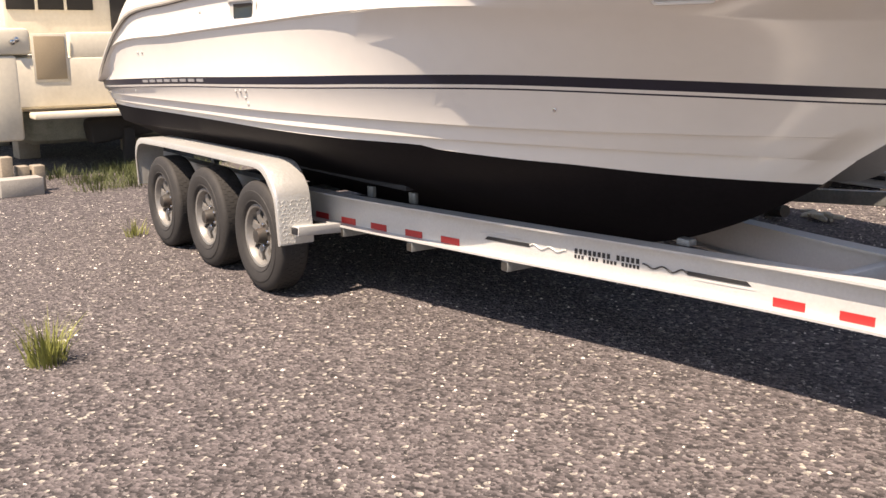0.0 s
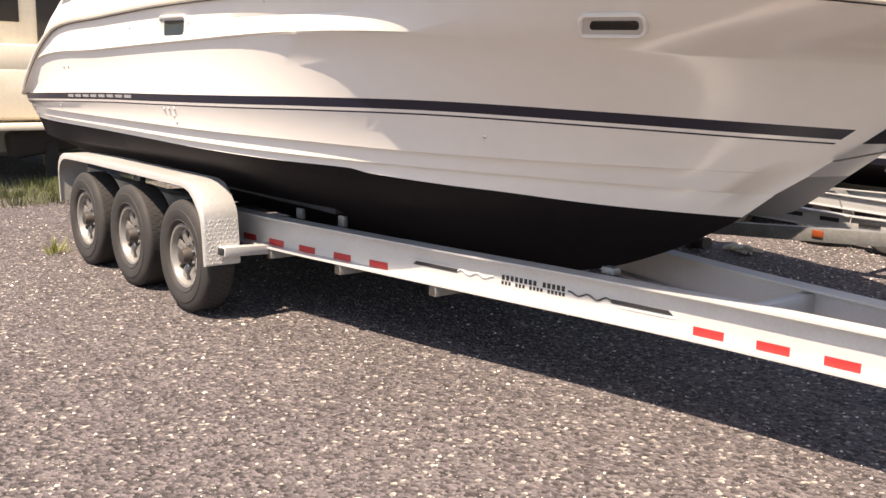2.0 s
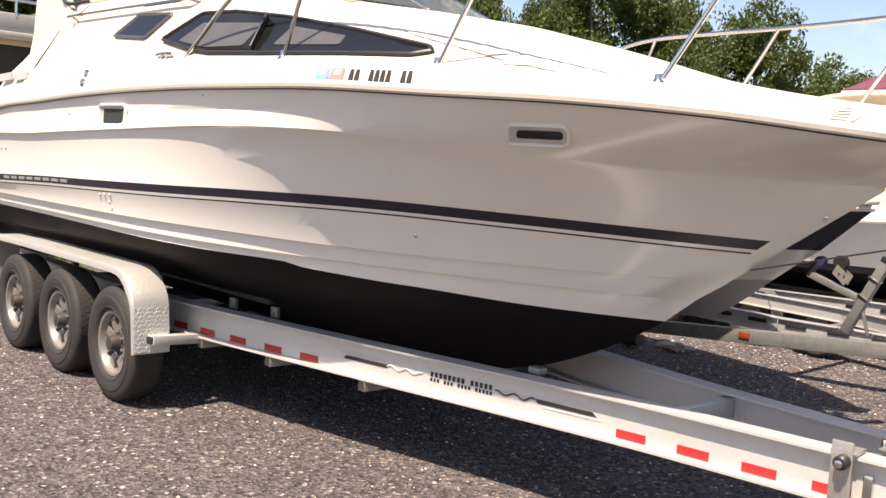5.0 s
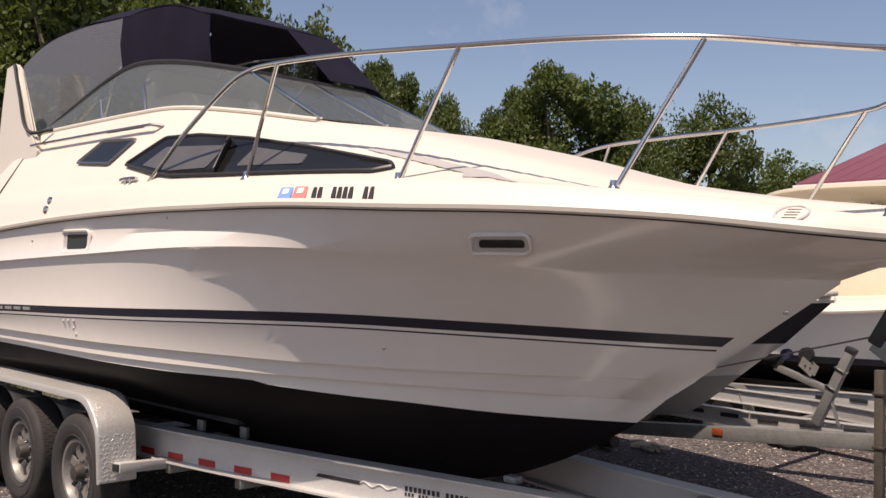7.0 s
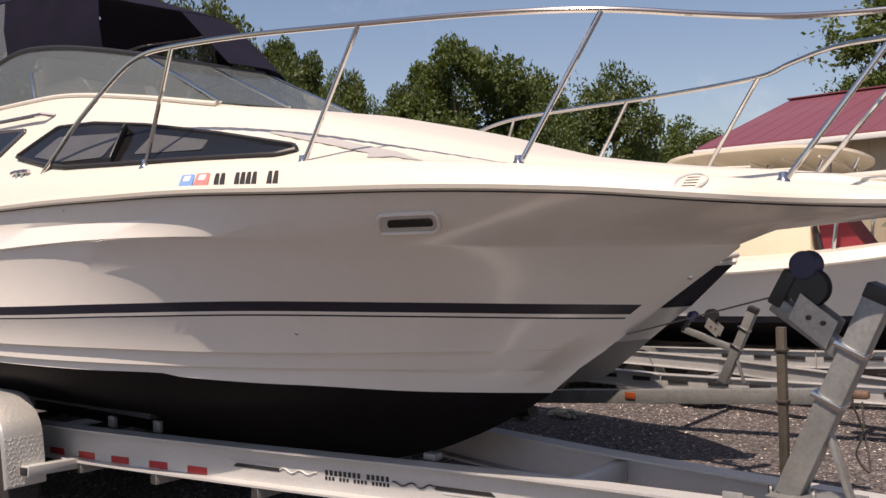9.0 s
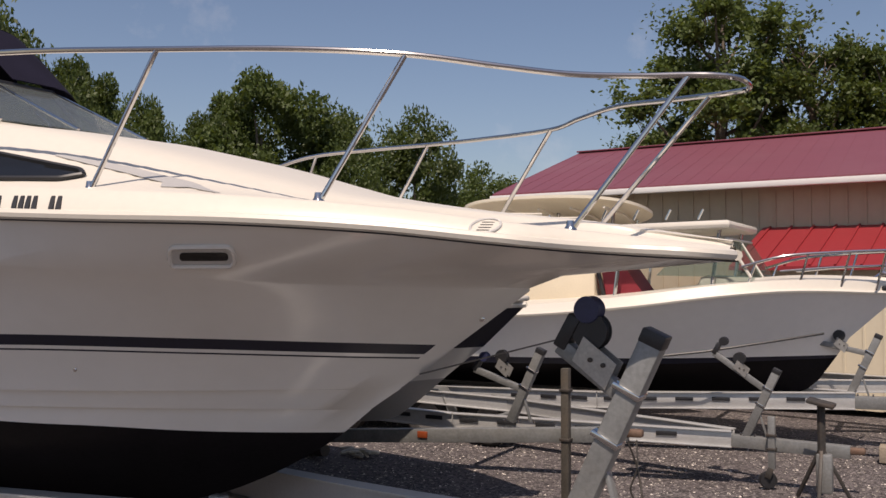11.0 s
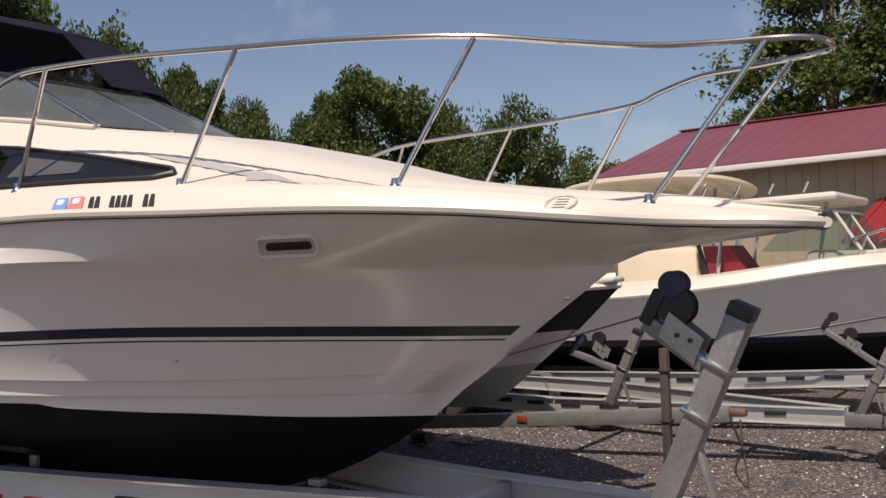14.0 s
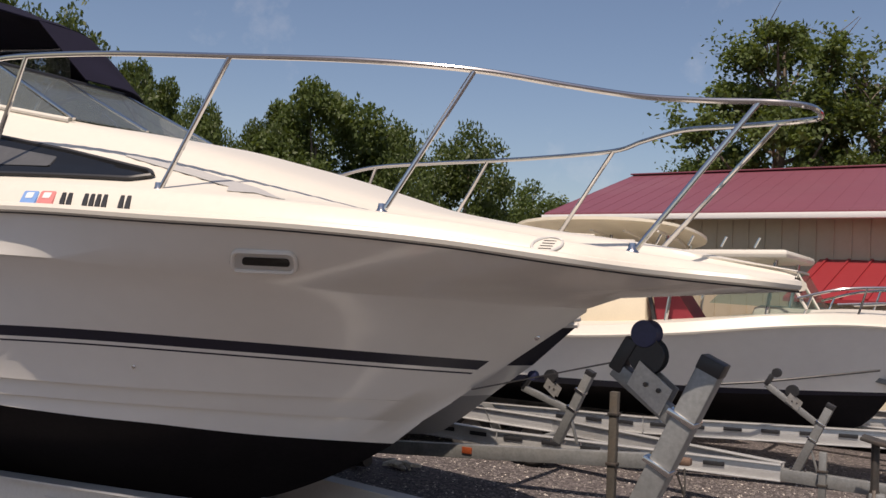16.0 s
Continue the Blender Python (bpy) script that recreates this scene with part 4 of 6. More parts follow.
def make_markings():
    zt = ZB + 0.040
    for x in REDS:
        plate_on_web("reflector", x, zt, 0.148, 0.040, RED, trailer, "red reflective tape")
    # swoosh graphics: dark bars that end in curls
    z = ZB + 0.098
    for x0, x1, cx in ((1.63, 1.95, 2.12), (3.18, 2.86, 2.66)):
        plate_on_web("graphic_bar", (x0 + x1) / 2, z, abs(x1 - x0), 0.020, BLACKTRIM, trailer, "dark graphic stripe", 0.003, 1.2 if x0 < x1 else -1.2)
        plate_on_web("graphic_bar", (x0 + x1) / 2 + (-0.05 if x0 < x1 else 0.04), z + (0.026 if x0 < x1 else -0.022), abs(x1 - x0) * 0.95, 0.008, RUBRAIL, trailer, "grey graphic stripe", 0.003, 1.2)
        bm = bmesh.new()
        d = 1 if x1 > x0 else -1
        pts = [(x1 + d * (0.24 * k / 30) - d * 0.01, z + 0.011 * math.sin(k / 30 * 4.6 * math.pi) * (1 - 0.3 * k / 30)) for k in range(31)]
        tube(bm, [(x, beam_y(x) - 0.009, zz) for x, zz in pts], 0.0045, 6)
        part("graphic_curl", bm, RUBRAIL if d > 0 else BLACKTRIM, trailer)
    # two rows of bars for the dealer's lettering
    for row, (zz, h, n) in enumerate(((ZB + 0.112, 0.026, 14), (ZB + 0.083, 0.018, 18))):
        for k in range(n):
            if (row == 0 and k == 8) or (row == 1 and k in (3, 7, 12)):
                continue
            w = 0.39 / n
            plate_on_web("lettering_bar", 2.225 + w * (k + 0.5), zz, w * 0.62, h, BLACKTRIM, trailer, "", 0.002)
    # side lamps, sticker and oval plate near the front
    for x in (4.775, 5.245):
        o = plate_on_web("side_lamp", x, ZB + 0.108, 0.09, 0.042, BLACKTRIM, trailer, "amber side marker lamp", 0.012)
        plate_on_web("lens", x, ZB + 0.108, 0.075, 0.034, AMBER, o, "amber lens", 0.02)
    o = plate_on_web("sticker", 4.873, ZB + 0.106, 0.10, 0.05, WHITETAPE, trailer, "white sticker with faint print")
    for k in range(3):
        plate_on_web("print_bar", 4.873, ZB + 0.090 + k * 0.016, 0.08 - 0.02 * k, 0.005, RUBRAIL, o, "", 0.004)
    bm = bmesh.new()
    lathe(bm, [(0.001, 0.0), (0.065, 0.0), (0.065, -0.004), (0.001, -0.004)], 24, web(5.067) @ Matrix.Translation((0, 0, ZB + 0.117)) @ Matrix.Diagonal((1, 1, 0.5, 1)))
    part("oval_sticker", bm, WHITETAPE, trailer, "white oval sticker")
    for x in (5.19, 5.31):
        bm = bmesh.new()
        lathe(bm, [(0.001, 0.0), (0.018, 0.0), (0.018, -0.006), (0.001, -0.008)], 14, web(x) @ Matrix.Translation((0, 0, ZB + 0.125)))
        part("bolt_head", bm, DARKSTEEL, trailer)
    # clamp over the rail
    x = 4.298
    bm = bmesh.new()
    box(bm, 0.082, 0.014, 0.27, web(x, 0.06) @ Matrix.Translation((0, 0, ZB + 0.125)), 0.005)
    clamp = part("rail_clamp", bm, ZINC, trailer, "galvanised clamp plate bolted over the rail")
    bm = bmesh.new()
    box(bm, 0.10, 0.11, 0.014, web(x) @ Matrix.Translation((0, -0.01, ZT + 0.012)), 0.004)
    part("top_strap", bm, ZINC, clamp)
    bm = bmesh.new()
    lathe(bm, [(0.028, 0.0), (0.028, -0.05), (0.022, -0.055)], 16, web(x + 0.01, 0.06) @ Matrix.Translation((0, 0, ZT - 0.02)))
    part("pin", bm, BLACKTRIM, clamp)
    bm = bmesh.new()
    lathe(bm, [(0.016, -0.05), (0.016, -0.07), (0.012, -0.072)], 12, web(x + 0.01, 0.06) @ Matrix.Translation((0, 0, ZT - 0.02)))
    part("bolt", bm, STEEL, clamp)
    bm = bmesh.new()
    box(bm, 0.035, 0.02, 0.10, web(x + 0.085, 0.012) @ Matrix.Translation((0, 0, ZB + 0.09)), 0.004)
    part("bolt_plate", bm, STEEL, clamp)


REDS = [0.135, 0.43, 0.73, 1.047, 1.352, 3.366, 3.664, 3.956, 4.245, 4.534]
make_markings()


def make_wheel(x, y, side):
    R, rr = 0.368, 0.205
    w = thing("wheel", "", "")
    w.parent = trailer
    w.matrix_parent_inverse = trailer.matrix_world.inverted()
    w["label"] = "worn dusty trailer wheel with pale spoked rim"
    m = pose(x, y, R - 0.006) @ Matrix.Diagonal((1, side, 1, 1))
    bm = bmesh.new()
    lathe(bm, [(rr, 0.03), (rr + 0.012, 0.010), (0.232, -0.004), (0.238, -0.006), (0.242, -0.003), (0.275, -0.014), (0.305, -0.013), (0.308, -0.009), (0.335, -0.004), (0.354, 0.006), (0.364, 0.016), (R, 0.030), (R, 0.175), (0.358, 0.19), (0.343, 0.205), (0.31, 0.22), (0.24, 0.22), (rr, 0.2)], 56, m, closed=True)
    tyre = part("tyre", bm, RUBBER, w, "dusty black tyre")
    bm = bmesh.new()
    for k in range(56):
        for j, (h, dd) in enumerate(((0.046, 0.5), (0.08, 0), (0.114, 0.5), (0.15, 0))):
            a = (k + dd) / 56 * math.tau
            box(bm, 0.028, 0.029, 0.010, m @ Matrix.Rotation(a, 4, "Y") @ Matrix.Translation((0, h, R - 0.0035)))
    part("tread_block", bm, RUBBER, tyre)
    tagged(tyre.children[0], kind="stuff")
    bm = bmesh.new()
    lathe(bm, [(rr + 0.004, 0.03), (rr + 0.012, 0.018), (rr + 0.004, 0.012), (rr - 0.012, 0.016), (rr - 0.022, 0.04), (0.172, 0.075), (0.17, 0.19)], 48, m, caps=False)
    rim = part("rim", bm, RIM, w, "dirty pale steel rim")
    bm = bmesh.new()
    lathe(bm, [(0.17, 0.13), (0.05, 0.125)], 32, m)
    part("brake_drum", bm, DARKSTEEL, w, "rusty dark brake drum")
    bm = bmesh.new()
    lathe(bm, [(0.095, 0.085), (0.09, 0.065), (0.055, 0.055), (0.052, 0.02), (0.044, -0.005), (0.02, -0.01)], 28, m)
    part("hub", bm, DARKSTEEL, w, "greasy hub cap")
    for k in range(8):
        a = (k + 0.5) / 8 * math.tau
        bm = bmesh.new()
        mm = m @ Matrix.Rotation(a, 4, "Y")
        P = [(-0.032, 0.062, 0.080), (0.032, 0.062, 0.080), (0.022, 0.042, 0.118), (0.036, 0.050, 0.174), (-0.036, 0.050, 0.174), (-0.022, 0.042, 0.118)]
        f = [bm.verts.new(mm @ Vector(p)) for p in P]
        b = [bm.verts.new(mm @ Vector((p[0], p[1] + 0.02, p[2]))) for p in P]
        bm.faces.new(f)
        bm.faces.new(b[::-1])
        for i in range(6):
            bm.faces.new((f[i], f[(i + 1) % 6], b[(i + 1) % 6], b[i]))
        part("spoke", bm, RIM, rim)
    for k in range(6):
        a = k / 6 * math.tau
        bm = bmesh.new()
        lathe(bm, [(0.012, 0.07), (0.012, 0.045), (0.008, 0.042)], 6, m @ Matrix.Rotation(a, 4, "Y") @ Matrix.Translation((0, 0, 0.073)))
        part("lug_nut", bm, STEEL, rim)


for X in (0.0, -0.9, -1.8):
    make_wheel(X, 0.0, 1)
    make_wheel(X, 2 * TCL, -1)


def make_fender(s):
    # a long flat-topped guard with turned-down ends
    f = lambda x, y, z: (x, TCL - s * (TCL - y), z)
    P = [(-2.32, 0.45), (-2.33, 0.60), (-2.335, 0.71), (-2.31, 0.775), (-2.27, 0.815), (-2.21, 0.838), (-2.12, 0.847), (-1.6, 0.855), (-0.8, 0.860), (0.06, 0.862), (0.13, 0.856), (0.19, 0.840), (0.245, 0.805), (0.315, 0.735), (0.345, 0.695), (0.36, 0.65), (0.375, 0.52), (0.39, 0.36)]
    bm = bmesh.new()
    inset = lambda k, dz: [(-0.975 + (x + 0.975) * k, z - dz * min(1, max(0, (z - 0.34) / 0.3))) for x, z in P]
    rows = [[f(x, 0.22, z + 0.012) for x, z in P], [f(x, -0.006, z + 0.012) for x, z in P], [f(x, -0.018, z + 0.006) for x, z in P], [f(x, -0.020, z) for x, z in P],
            [f(x, -0.021, z) for x, z in inset(0.982, 0.034)], [f(x, -0.015, z) for x, z in inset(0.982, 0.034)], [f(x, -0.012, z) for x, z in inset(0.994, 0.0)], [f(x, 0.22, z) for x, z in inset(0.994, 0.0)]]
    loft(bm, rows + [rows[0]])
    bmesh.ops.remove_doubles(bm, verts=bm.verts, dist=1e-4)
    fender = part("fender", bm, PLATE, trailer, "bright aluminium tread-plate fender")
    # raised tread lozenges on the front
    bm = bmesh.new()
    for r in range(12):
        for c in range(9):
            z = 0.375 + r * 0.026
            x = float(np.interp(z, [0.36, 0.52, 0.65, 0.735], [0.39, 0.375, 0.36, 0.315])) + 0.001
            y = 0.0 + c * 0.029 + (0.0145 if r % 2 else 0)
            if y < 0.205:
                box(bm, 0.004, 0.022, 0.007, Matrix.Translation(f(x, y, z)) @ pose(0, 0, 0, 45 if (r + c) % 2 else -45))
    for r in range(57):
        for c in range(9):
            x = -2.03 + r * 0.036
            y = 0.015 + c * 0.029 + (0.0145 if r % 2 else 0)
            if y < 0.205:
                box(bm, 0.022, 0.006, 0.0016, Matrix.Translation(f(x, y, float(np.interp(x, [-2.12, -1.6, 0.10], [0.845, 0.855, 0.862])) + 0.0125)) @ pose(0, 0, 0, 0, 0, 45 if (r + c) % 2 else -45))
    o = part("tread_pattern", bm, PLATE, fender)
    tagged(o, kind="stuff")
    bm = bmesh.new()
    bar(bm, f(0.43, 0.07, 0.455), f(0.36, 0.46, 0.425), 0.07, 0.06)
    part("fender_arm", bm, ALU, fender, "aluminium fender support arm")
    bm = bmesh.new()
    bar(bm, f(0.433, 0.060, 0.455), f(0.430, 0.072, 0.455), 0.055, 0.045)
    part("step_block", bm, BLACKTRIM, fender)


for S in (1, -1):
    make_fender(S)
for X in (0.0, -0.9, -1.8):
    B = bmesh.new()
    bar(B, (X, 0.2, 0.362), (X, 2 * TCL - 0.2, 0.362), 0.07, 0.07)
    part("axle", B, DARKSTEEL, trailer, "rusty axle tube")


def make_winch(m, parent, scale=1.0, roller=BLUEPLASTIC, name="winch_stand", reach=(0.0, 0.0), arm_foot=(0.235, 0.58)):
    """A leaning square post with cap, clamps, brace, winch drum and bow roller, built in its own plane (x forward, z up)."""
    def P(nm, bm, mat, par, label=""):
        out = {"roller_bracket": 1.0, "bow_roller": 1.0, "winch_frame": 0.5, "drum": 0.5, "winch_bolt": 0.5}.get(nm, 0.0)
        shift = Matrix.Translation((reach[0] * out, 0, reach[1] * out))
        bmesh.ops.transform(bm, matrix=m @ Matrix.Scale(scale, 4) @ shift, verts=bm.verts)
        return part(nm, bm, mat, par, label)
    bm = bmesh.new()
    bar(bm, (0.0, 0, 0.0), (0.366, 0, 0.80), 0.10, 0.10, 0.008)
    post = P(name, bm, GALV, parent, "leaning galvanised winch post")
    bm = bmesh.new()
    bar(bm, (0.359, 0, 0.785), (0.384, 0, 0.84), 0.104, 0.104, 0.006)
    P("cap", bm, BLACKTRIM, post, "black plastic cap")
    for u in (0.46, 0.70):
        c = Vector((0.384 * u, 0, 0.84 * u))
        bm = bmesh.new()
        bar(bm, c - Vector((0.01, 0, 0.0)), c + Vector((0.002, 0, 0.022)), 0.125, 0.125, 0.004)
        P("clamp_band", bm, STEEL, post)
    bm = bmesh.new()
    bar(bm, (0.245, 0, 0.0), (0.15, 0, 0.32), 0.05, 0.02, 0.003)
    P("brace", bm, GALV, post)
    bm = bmesh.new()
    bar(bm, (arm_foot[0], 0.0, arm_foot[1]), (-0.03 + reach[0], 0.0, 0.775 + reach[1]), 0.075, 0.07, 0.006)
    arm = P("winch_arm", bm, GALV, post)
    bm = bmesh.new()
    bar(bm, (-0.03, 0.0, 0.765), (0.045, 0.0, 0.90), 0.09, 0.06, 0.01)
    P("roller_bracket", bm, BLACKTRIM, arm)
    bm = bmesh.new()
    lathe(bm, [(0.02, -0.048), (0.054, -0.046), (0.057, -0.036), (0.046, -0.012), (0.044, 0.0), (0.046, 0.012), (0.057, 0.036), (0.054, 0.046), (0.02, 0.048)], 26, pose(0.095, 0, 0.925))
    P("bow_roller", bm, roller, arm, "dark rubber bow roller")
    bm = bmesh.new()
    for y in (-0.05, 0.04):
        slab(bm, [(0.035, y, 0.715), (0.085, y, 0.815), (0.225, y, 0.705), (0.175, y, 0.60)], (0, 1, 0), 0.006)
    P("winch_frame", bm, ZINC, arm, "zinc winch side plates")
    bm = bmesh.new()
    lathe(bm, [(0.012, -0.036), (0.076, -0.036), (0.078, -0.030), (0.066, -0.028), (0.066, 0.028), (0.078, 0.030), (0.076, 0.036), (0.012, 0.036)], 26, pose(0.105, 0, 0.835))
    P("drum", bm, BLACKTRIM, arm, "dark winch drum with strap")
    for x, z in ((0.115, 0.72), (0.17, 0.70)):
        bm = bmesh.new()
        lathe(bm, [(0.010, -0.05), (0.010, -0.060), (0.005, -0.063)], 10, pose(x, 0, z))
        P("winch_bolt", bm, DARKSTEEL, arm)
    for x in (-0.06, 0.11, 0.3):
        bm = bmesh.new()
        lathe(bm, [(0.012, 0.0), (0.012, 0.035), (0.006, 0.04)], 8, pose(x, -0.04, 0.0, 90))
        P("bolt", bm, STEEL, post)
    return post


make_winch(pose(4.42, TCL, ZT + 0.005), trailer)
B = bmesh.new()
box(B, 0.34, 0.20, 0.010, pose(4.53, TCL, ZT + 0.010), 0.003)
part("post_plate", B, GALV, trailer)
# winch strap to the bow eye
B = bmesh.new()
bar(B, (4.44, TCL, 1.458), (3.70, CL - 0.01, 1.262), 0.035, 0.006, 0.001)
tagged(part("winch_strap", B, material("grey_webbing", (0.12, 0.11, 0.10), 0.9), trailer), "grey webbing winch strap")


# ---- building ----
MAROON = material("maroon_metal_roof", (0.20, 0.058, 0.078), 0.5, 0.1, grain=0.07, size=0.8, fine=10, dirt=0.25, dirt_color=(0.25, 0.12, 0.13))
REDROOF = material("red_metal_roof", (0.30, 0.03, 0.036), 0.4, 0.1, grain=0.06, size=1, fine=12)
TAN = material("tan_siding", (0.42, 0.35, 0.25), 0.6, grain=0.05, size=1, fine=12, dirt=0.2, dirt_color=(0.36, 0.29, 0.2))
CREAM = material("cream_siding", (0.62, 0.55, 0.42), 0.6, grain=0.05, size=1, fine=12)
TRIM = material("white_trim", (0.68, 0.67, 0.65), 0.5, grain=0.04)


def make_building():
    b = thing("boat_shed", "tan metal-sided shed with maroon ribbed roof and red lean-to", "building", at=(5, 12, 0))
    x0, x1, yf, yb, ze, yr, zr = -0.95, 17.0, 12.0, 22.0, 3.0, 17.0, 4.27
    bm = bmesh.new()
    box(bm, x1 - x0 - 0.4, 0.2, ze, pose((x0 + x1) / 2, yf + 0.3, ze / 2))
    back = bmesh.new()
    box(back, x1 - x0 - 0.4, 0.2, ze, pose((x0 + x1) / 2, yb - 0.3, ze / 2))
    part("wall", back, TAN, b, "tan ribbed metal wall", False)
    wall = part("wall", bm, TAN, b, "tan ribbed metal wall", False)
    for xe in (x0 + 0.2, x1 - 0.2):
        bm = bmesh.new()
        slab(bm, [(xe, yf + 0.2, 0), (xe, yb - 0.2, 0), (xe, yb - 0.2, ze), (xe, yr, zr - 0.1), (xe, yf + 0.2, ze)], (1, 0, 0), 0.12)
        part("gable_wall", bm, TAN, b, "tan metal gable wall", False)
    bm = bmesh.new()
    n = 70
    for i in range(n):
        x = x0 + 0.5 + (x1 - x0 - 1) * i / n
        box(bm, 0.03, 0.02, ze - 0.1, pose(x, yf + 0.19, ze / 2))
    tagged(part("wall_rib", bm, TAN, wall, "", False), kind="stuff")
    for ya, za, name in ((yf - 0.15, ze - 0.04, "front"), (yb + 0.15, ze - 0.04, "back")):
        bm = bmesh.new()
        slab(bm, [(x0 + 0.1, ya, za), (x1, ya, za), (x1, yr, zr), (x0 - 0.75, yr, zr)], (0, 0, 1), 0.06)
        roof = part("roof", bm, MAROON, b, "maroon ribbed metal roof", False)
        if name == "front":
            for i in range(60):
                x = x0 + (x1 - x0) * i / 60
                bm = bmesh.new()
                bar(bm, (x + 0.12, ya, za + 0.06), (x + 0.12 - 0.85 * (1 - i / 60), yr, zr + 0.06), 0.018, 0.008, 0)
                part("roof_rib", bm, MAROON, roof, "", False)
    bm = bmesh.new()
    bar(bm, (x0 + 0.1, yf - 0.2, ze - 0.06), (x1, yf - 0.2, ze - 0.05), 0.10, 0.085, 0.01)
    part("gutter", bm, TRIM, b, "white eaves gutter")
    bm = bmesh.new()
    bar(bm, (x0 - 0.75, yr, zr + 0.08), (x1, yr, zr + 0.08), 0.25, 0.03, 0.01)
    part("ridge_cap", bm, MAROON, b)
    # lean-to in front
    l0, l1, ly = 3.5, 17.0, 10.6
    bm = bmesh.new()
    box(bm, l1 - l0, 0.15, 1.74, pose((l0 + l1) / 2, ly + 0.2, 0.87))
    end = bmesh.new()
    box(end, 0.15, 1.15, 1.74, pose(l0 + 0.1, ly + 0.86, 0.87))
    part("lean_to_wall", end, CREAM, b, "cream lean-to end wall", False)
    lw = part("lean_to_wall", bm, CREAM, b, "sunlit cream lean-to wall", False)
    bm = bmesh.new()
    for i in range(60):
        box(bm, 0.025, 0.02, 1.7, pose(l0 + 0.2 + i * 0.23, ly + 0.12, 0.86))
    tagged(part("wall_rib", bm, CREAM, lw, "", False), kind="stuff")
    bm = bmesh.new()
    slab(bm, [(l0, ly - 0.1, 1.72), (l1, ly - 0.1, 1.72), (l1, yf + 0.2, 2.30), (l0, yf + 0.2, 2.30)], (0, 0, 1), 0.05)
    lr = part("lean_to_roof", bm, REDROOF, b, "bright red metal lean-to roof", False)
    for i in range(46):
        bm = bmesh.new()
        x = l0 + 0.1 + i * 0.3
        bar(bm, (x, ly - 0.1, 1.78), (x, yf + 0.19, 2.36), 0.03, 0.025, 0)
        part("roof_rib", bm, REDROOF, lr, "", False)

    pivot = Matrix.Translation((-0.95, 12.0, 0.07))
    b.matrix_world = pivot @ pose(0, 0, 0, 0, 0, -5.5) @ Matrix.Translation((0.95, -12.0, 0)) @ b.matrix_world


make_building()

# ---- trees ----
LEAF = material("leaves", (0.070, 0.102, 0.024), 0.55, grain=0.35, size=0.6, fine=3.0, random_tone=0.15)
lt = LEAF.node_tree
thin = lt.nodes.new("ShaderNodeBsdfTranslucent")
thin.inputs[0].default_value = (0.13, 0.17, 0.025, 1)
lmix = lt.nodes.new("ShaderNodeMixShader")
lmix.inputs[0].default_value = 0.35
lt.links.new(lt.nodes["Principled BSDF"].outputs[0], lmix.inputs[1])
lt.links.new(thin.outputs[0], lmix.inputs[2])
lt.links.new(lmix.outputs[0], lt.nodes["Material Output"].inputs[0])
BARK = material("bark", (0.16, 0.13, 0.10), 0.9, grain=0.3, size=3, fine=20, bump=0.01)


def make_tree(rng, h, r, n_leaf, leaf, density=1.0):
    """Meshes of a trunk with limbs and of a crown of leaf clumps, for a tree h high with a crown r wide."""
    bm = bmesh.new()
    tube(bm, [(0, 0, 0), (0.05 * r, 0, h * 0.2), (-0.03 * r, 0.04 * r, h * 0.45), (0, 0, h * 0.75)], [0.035 * h, 0.028 * h, 0.02 * h, 0.007 * h], 8)
    blobs = []
    for k in range(44):
        a = rng.uniform(0, math.tau)
        u = rng.uniform(0, 1)
        z = h * (0.34 + 0.60 * u)
        rad = r * math.sqrt(max(0.05, 1 - (2 * abs(u - 0.42)) ** 2.2 * 0.75)) * rng.uniform(0.35, 0.92)
        c = Vector((rad * math.cos(a), rad * math.sin(a), z))
        blobs.append((c, r * rng.uniform(0.16, 0.36)))
        if k < 12:
            tube(bm, [(0, 0, z * 0.62), Vector((c.x * 0.5, c.y * 0.5, z * 0.80)), c], [0.011 * h, 0.007 * h, 0.002 * h], 5)
    trunk = mesh_of("trunk", bm, BARK)
    V, F = [], []
    for i in range(n_leaf):
        c, br = blobs[rng.randrange(len(blobs))]
        d = Vector((rng.gauss(0, 1), rng.gauss(0, 1), rng.gauss(0, 0.85))).normalized() * br * rng.uniform(0.25, 1.12) ** 0.7
        p = c + d
        if noise.noise(p * (2.2 / r)) < -0.28 * density:
            continue
        u = Vector((rng.gauss(0, 1), rng.gauss(0, 1), rng.gauss(0, 1))).normalized()
        v = u.cross(Vector((rng.gauss(0, 1), rng.gauss(0, 1), rng.gauss(0, 1)))).normalized()
        s = leaf * rng.uniform(0.6, 1.4)
        k = len(V)
        V += [p - u * s, p + v * s * 0.5, p + u * s, p - v * s * 0.5]
        F.append((k, k + 1, k + 2, k + 3))
    me = bpy.data.meshes.new("crown")
    me.from_pydata(V, [], F)
    me.materials.append(LEAF)
    return trunk, me


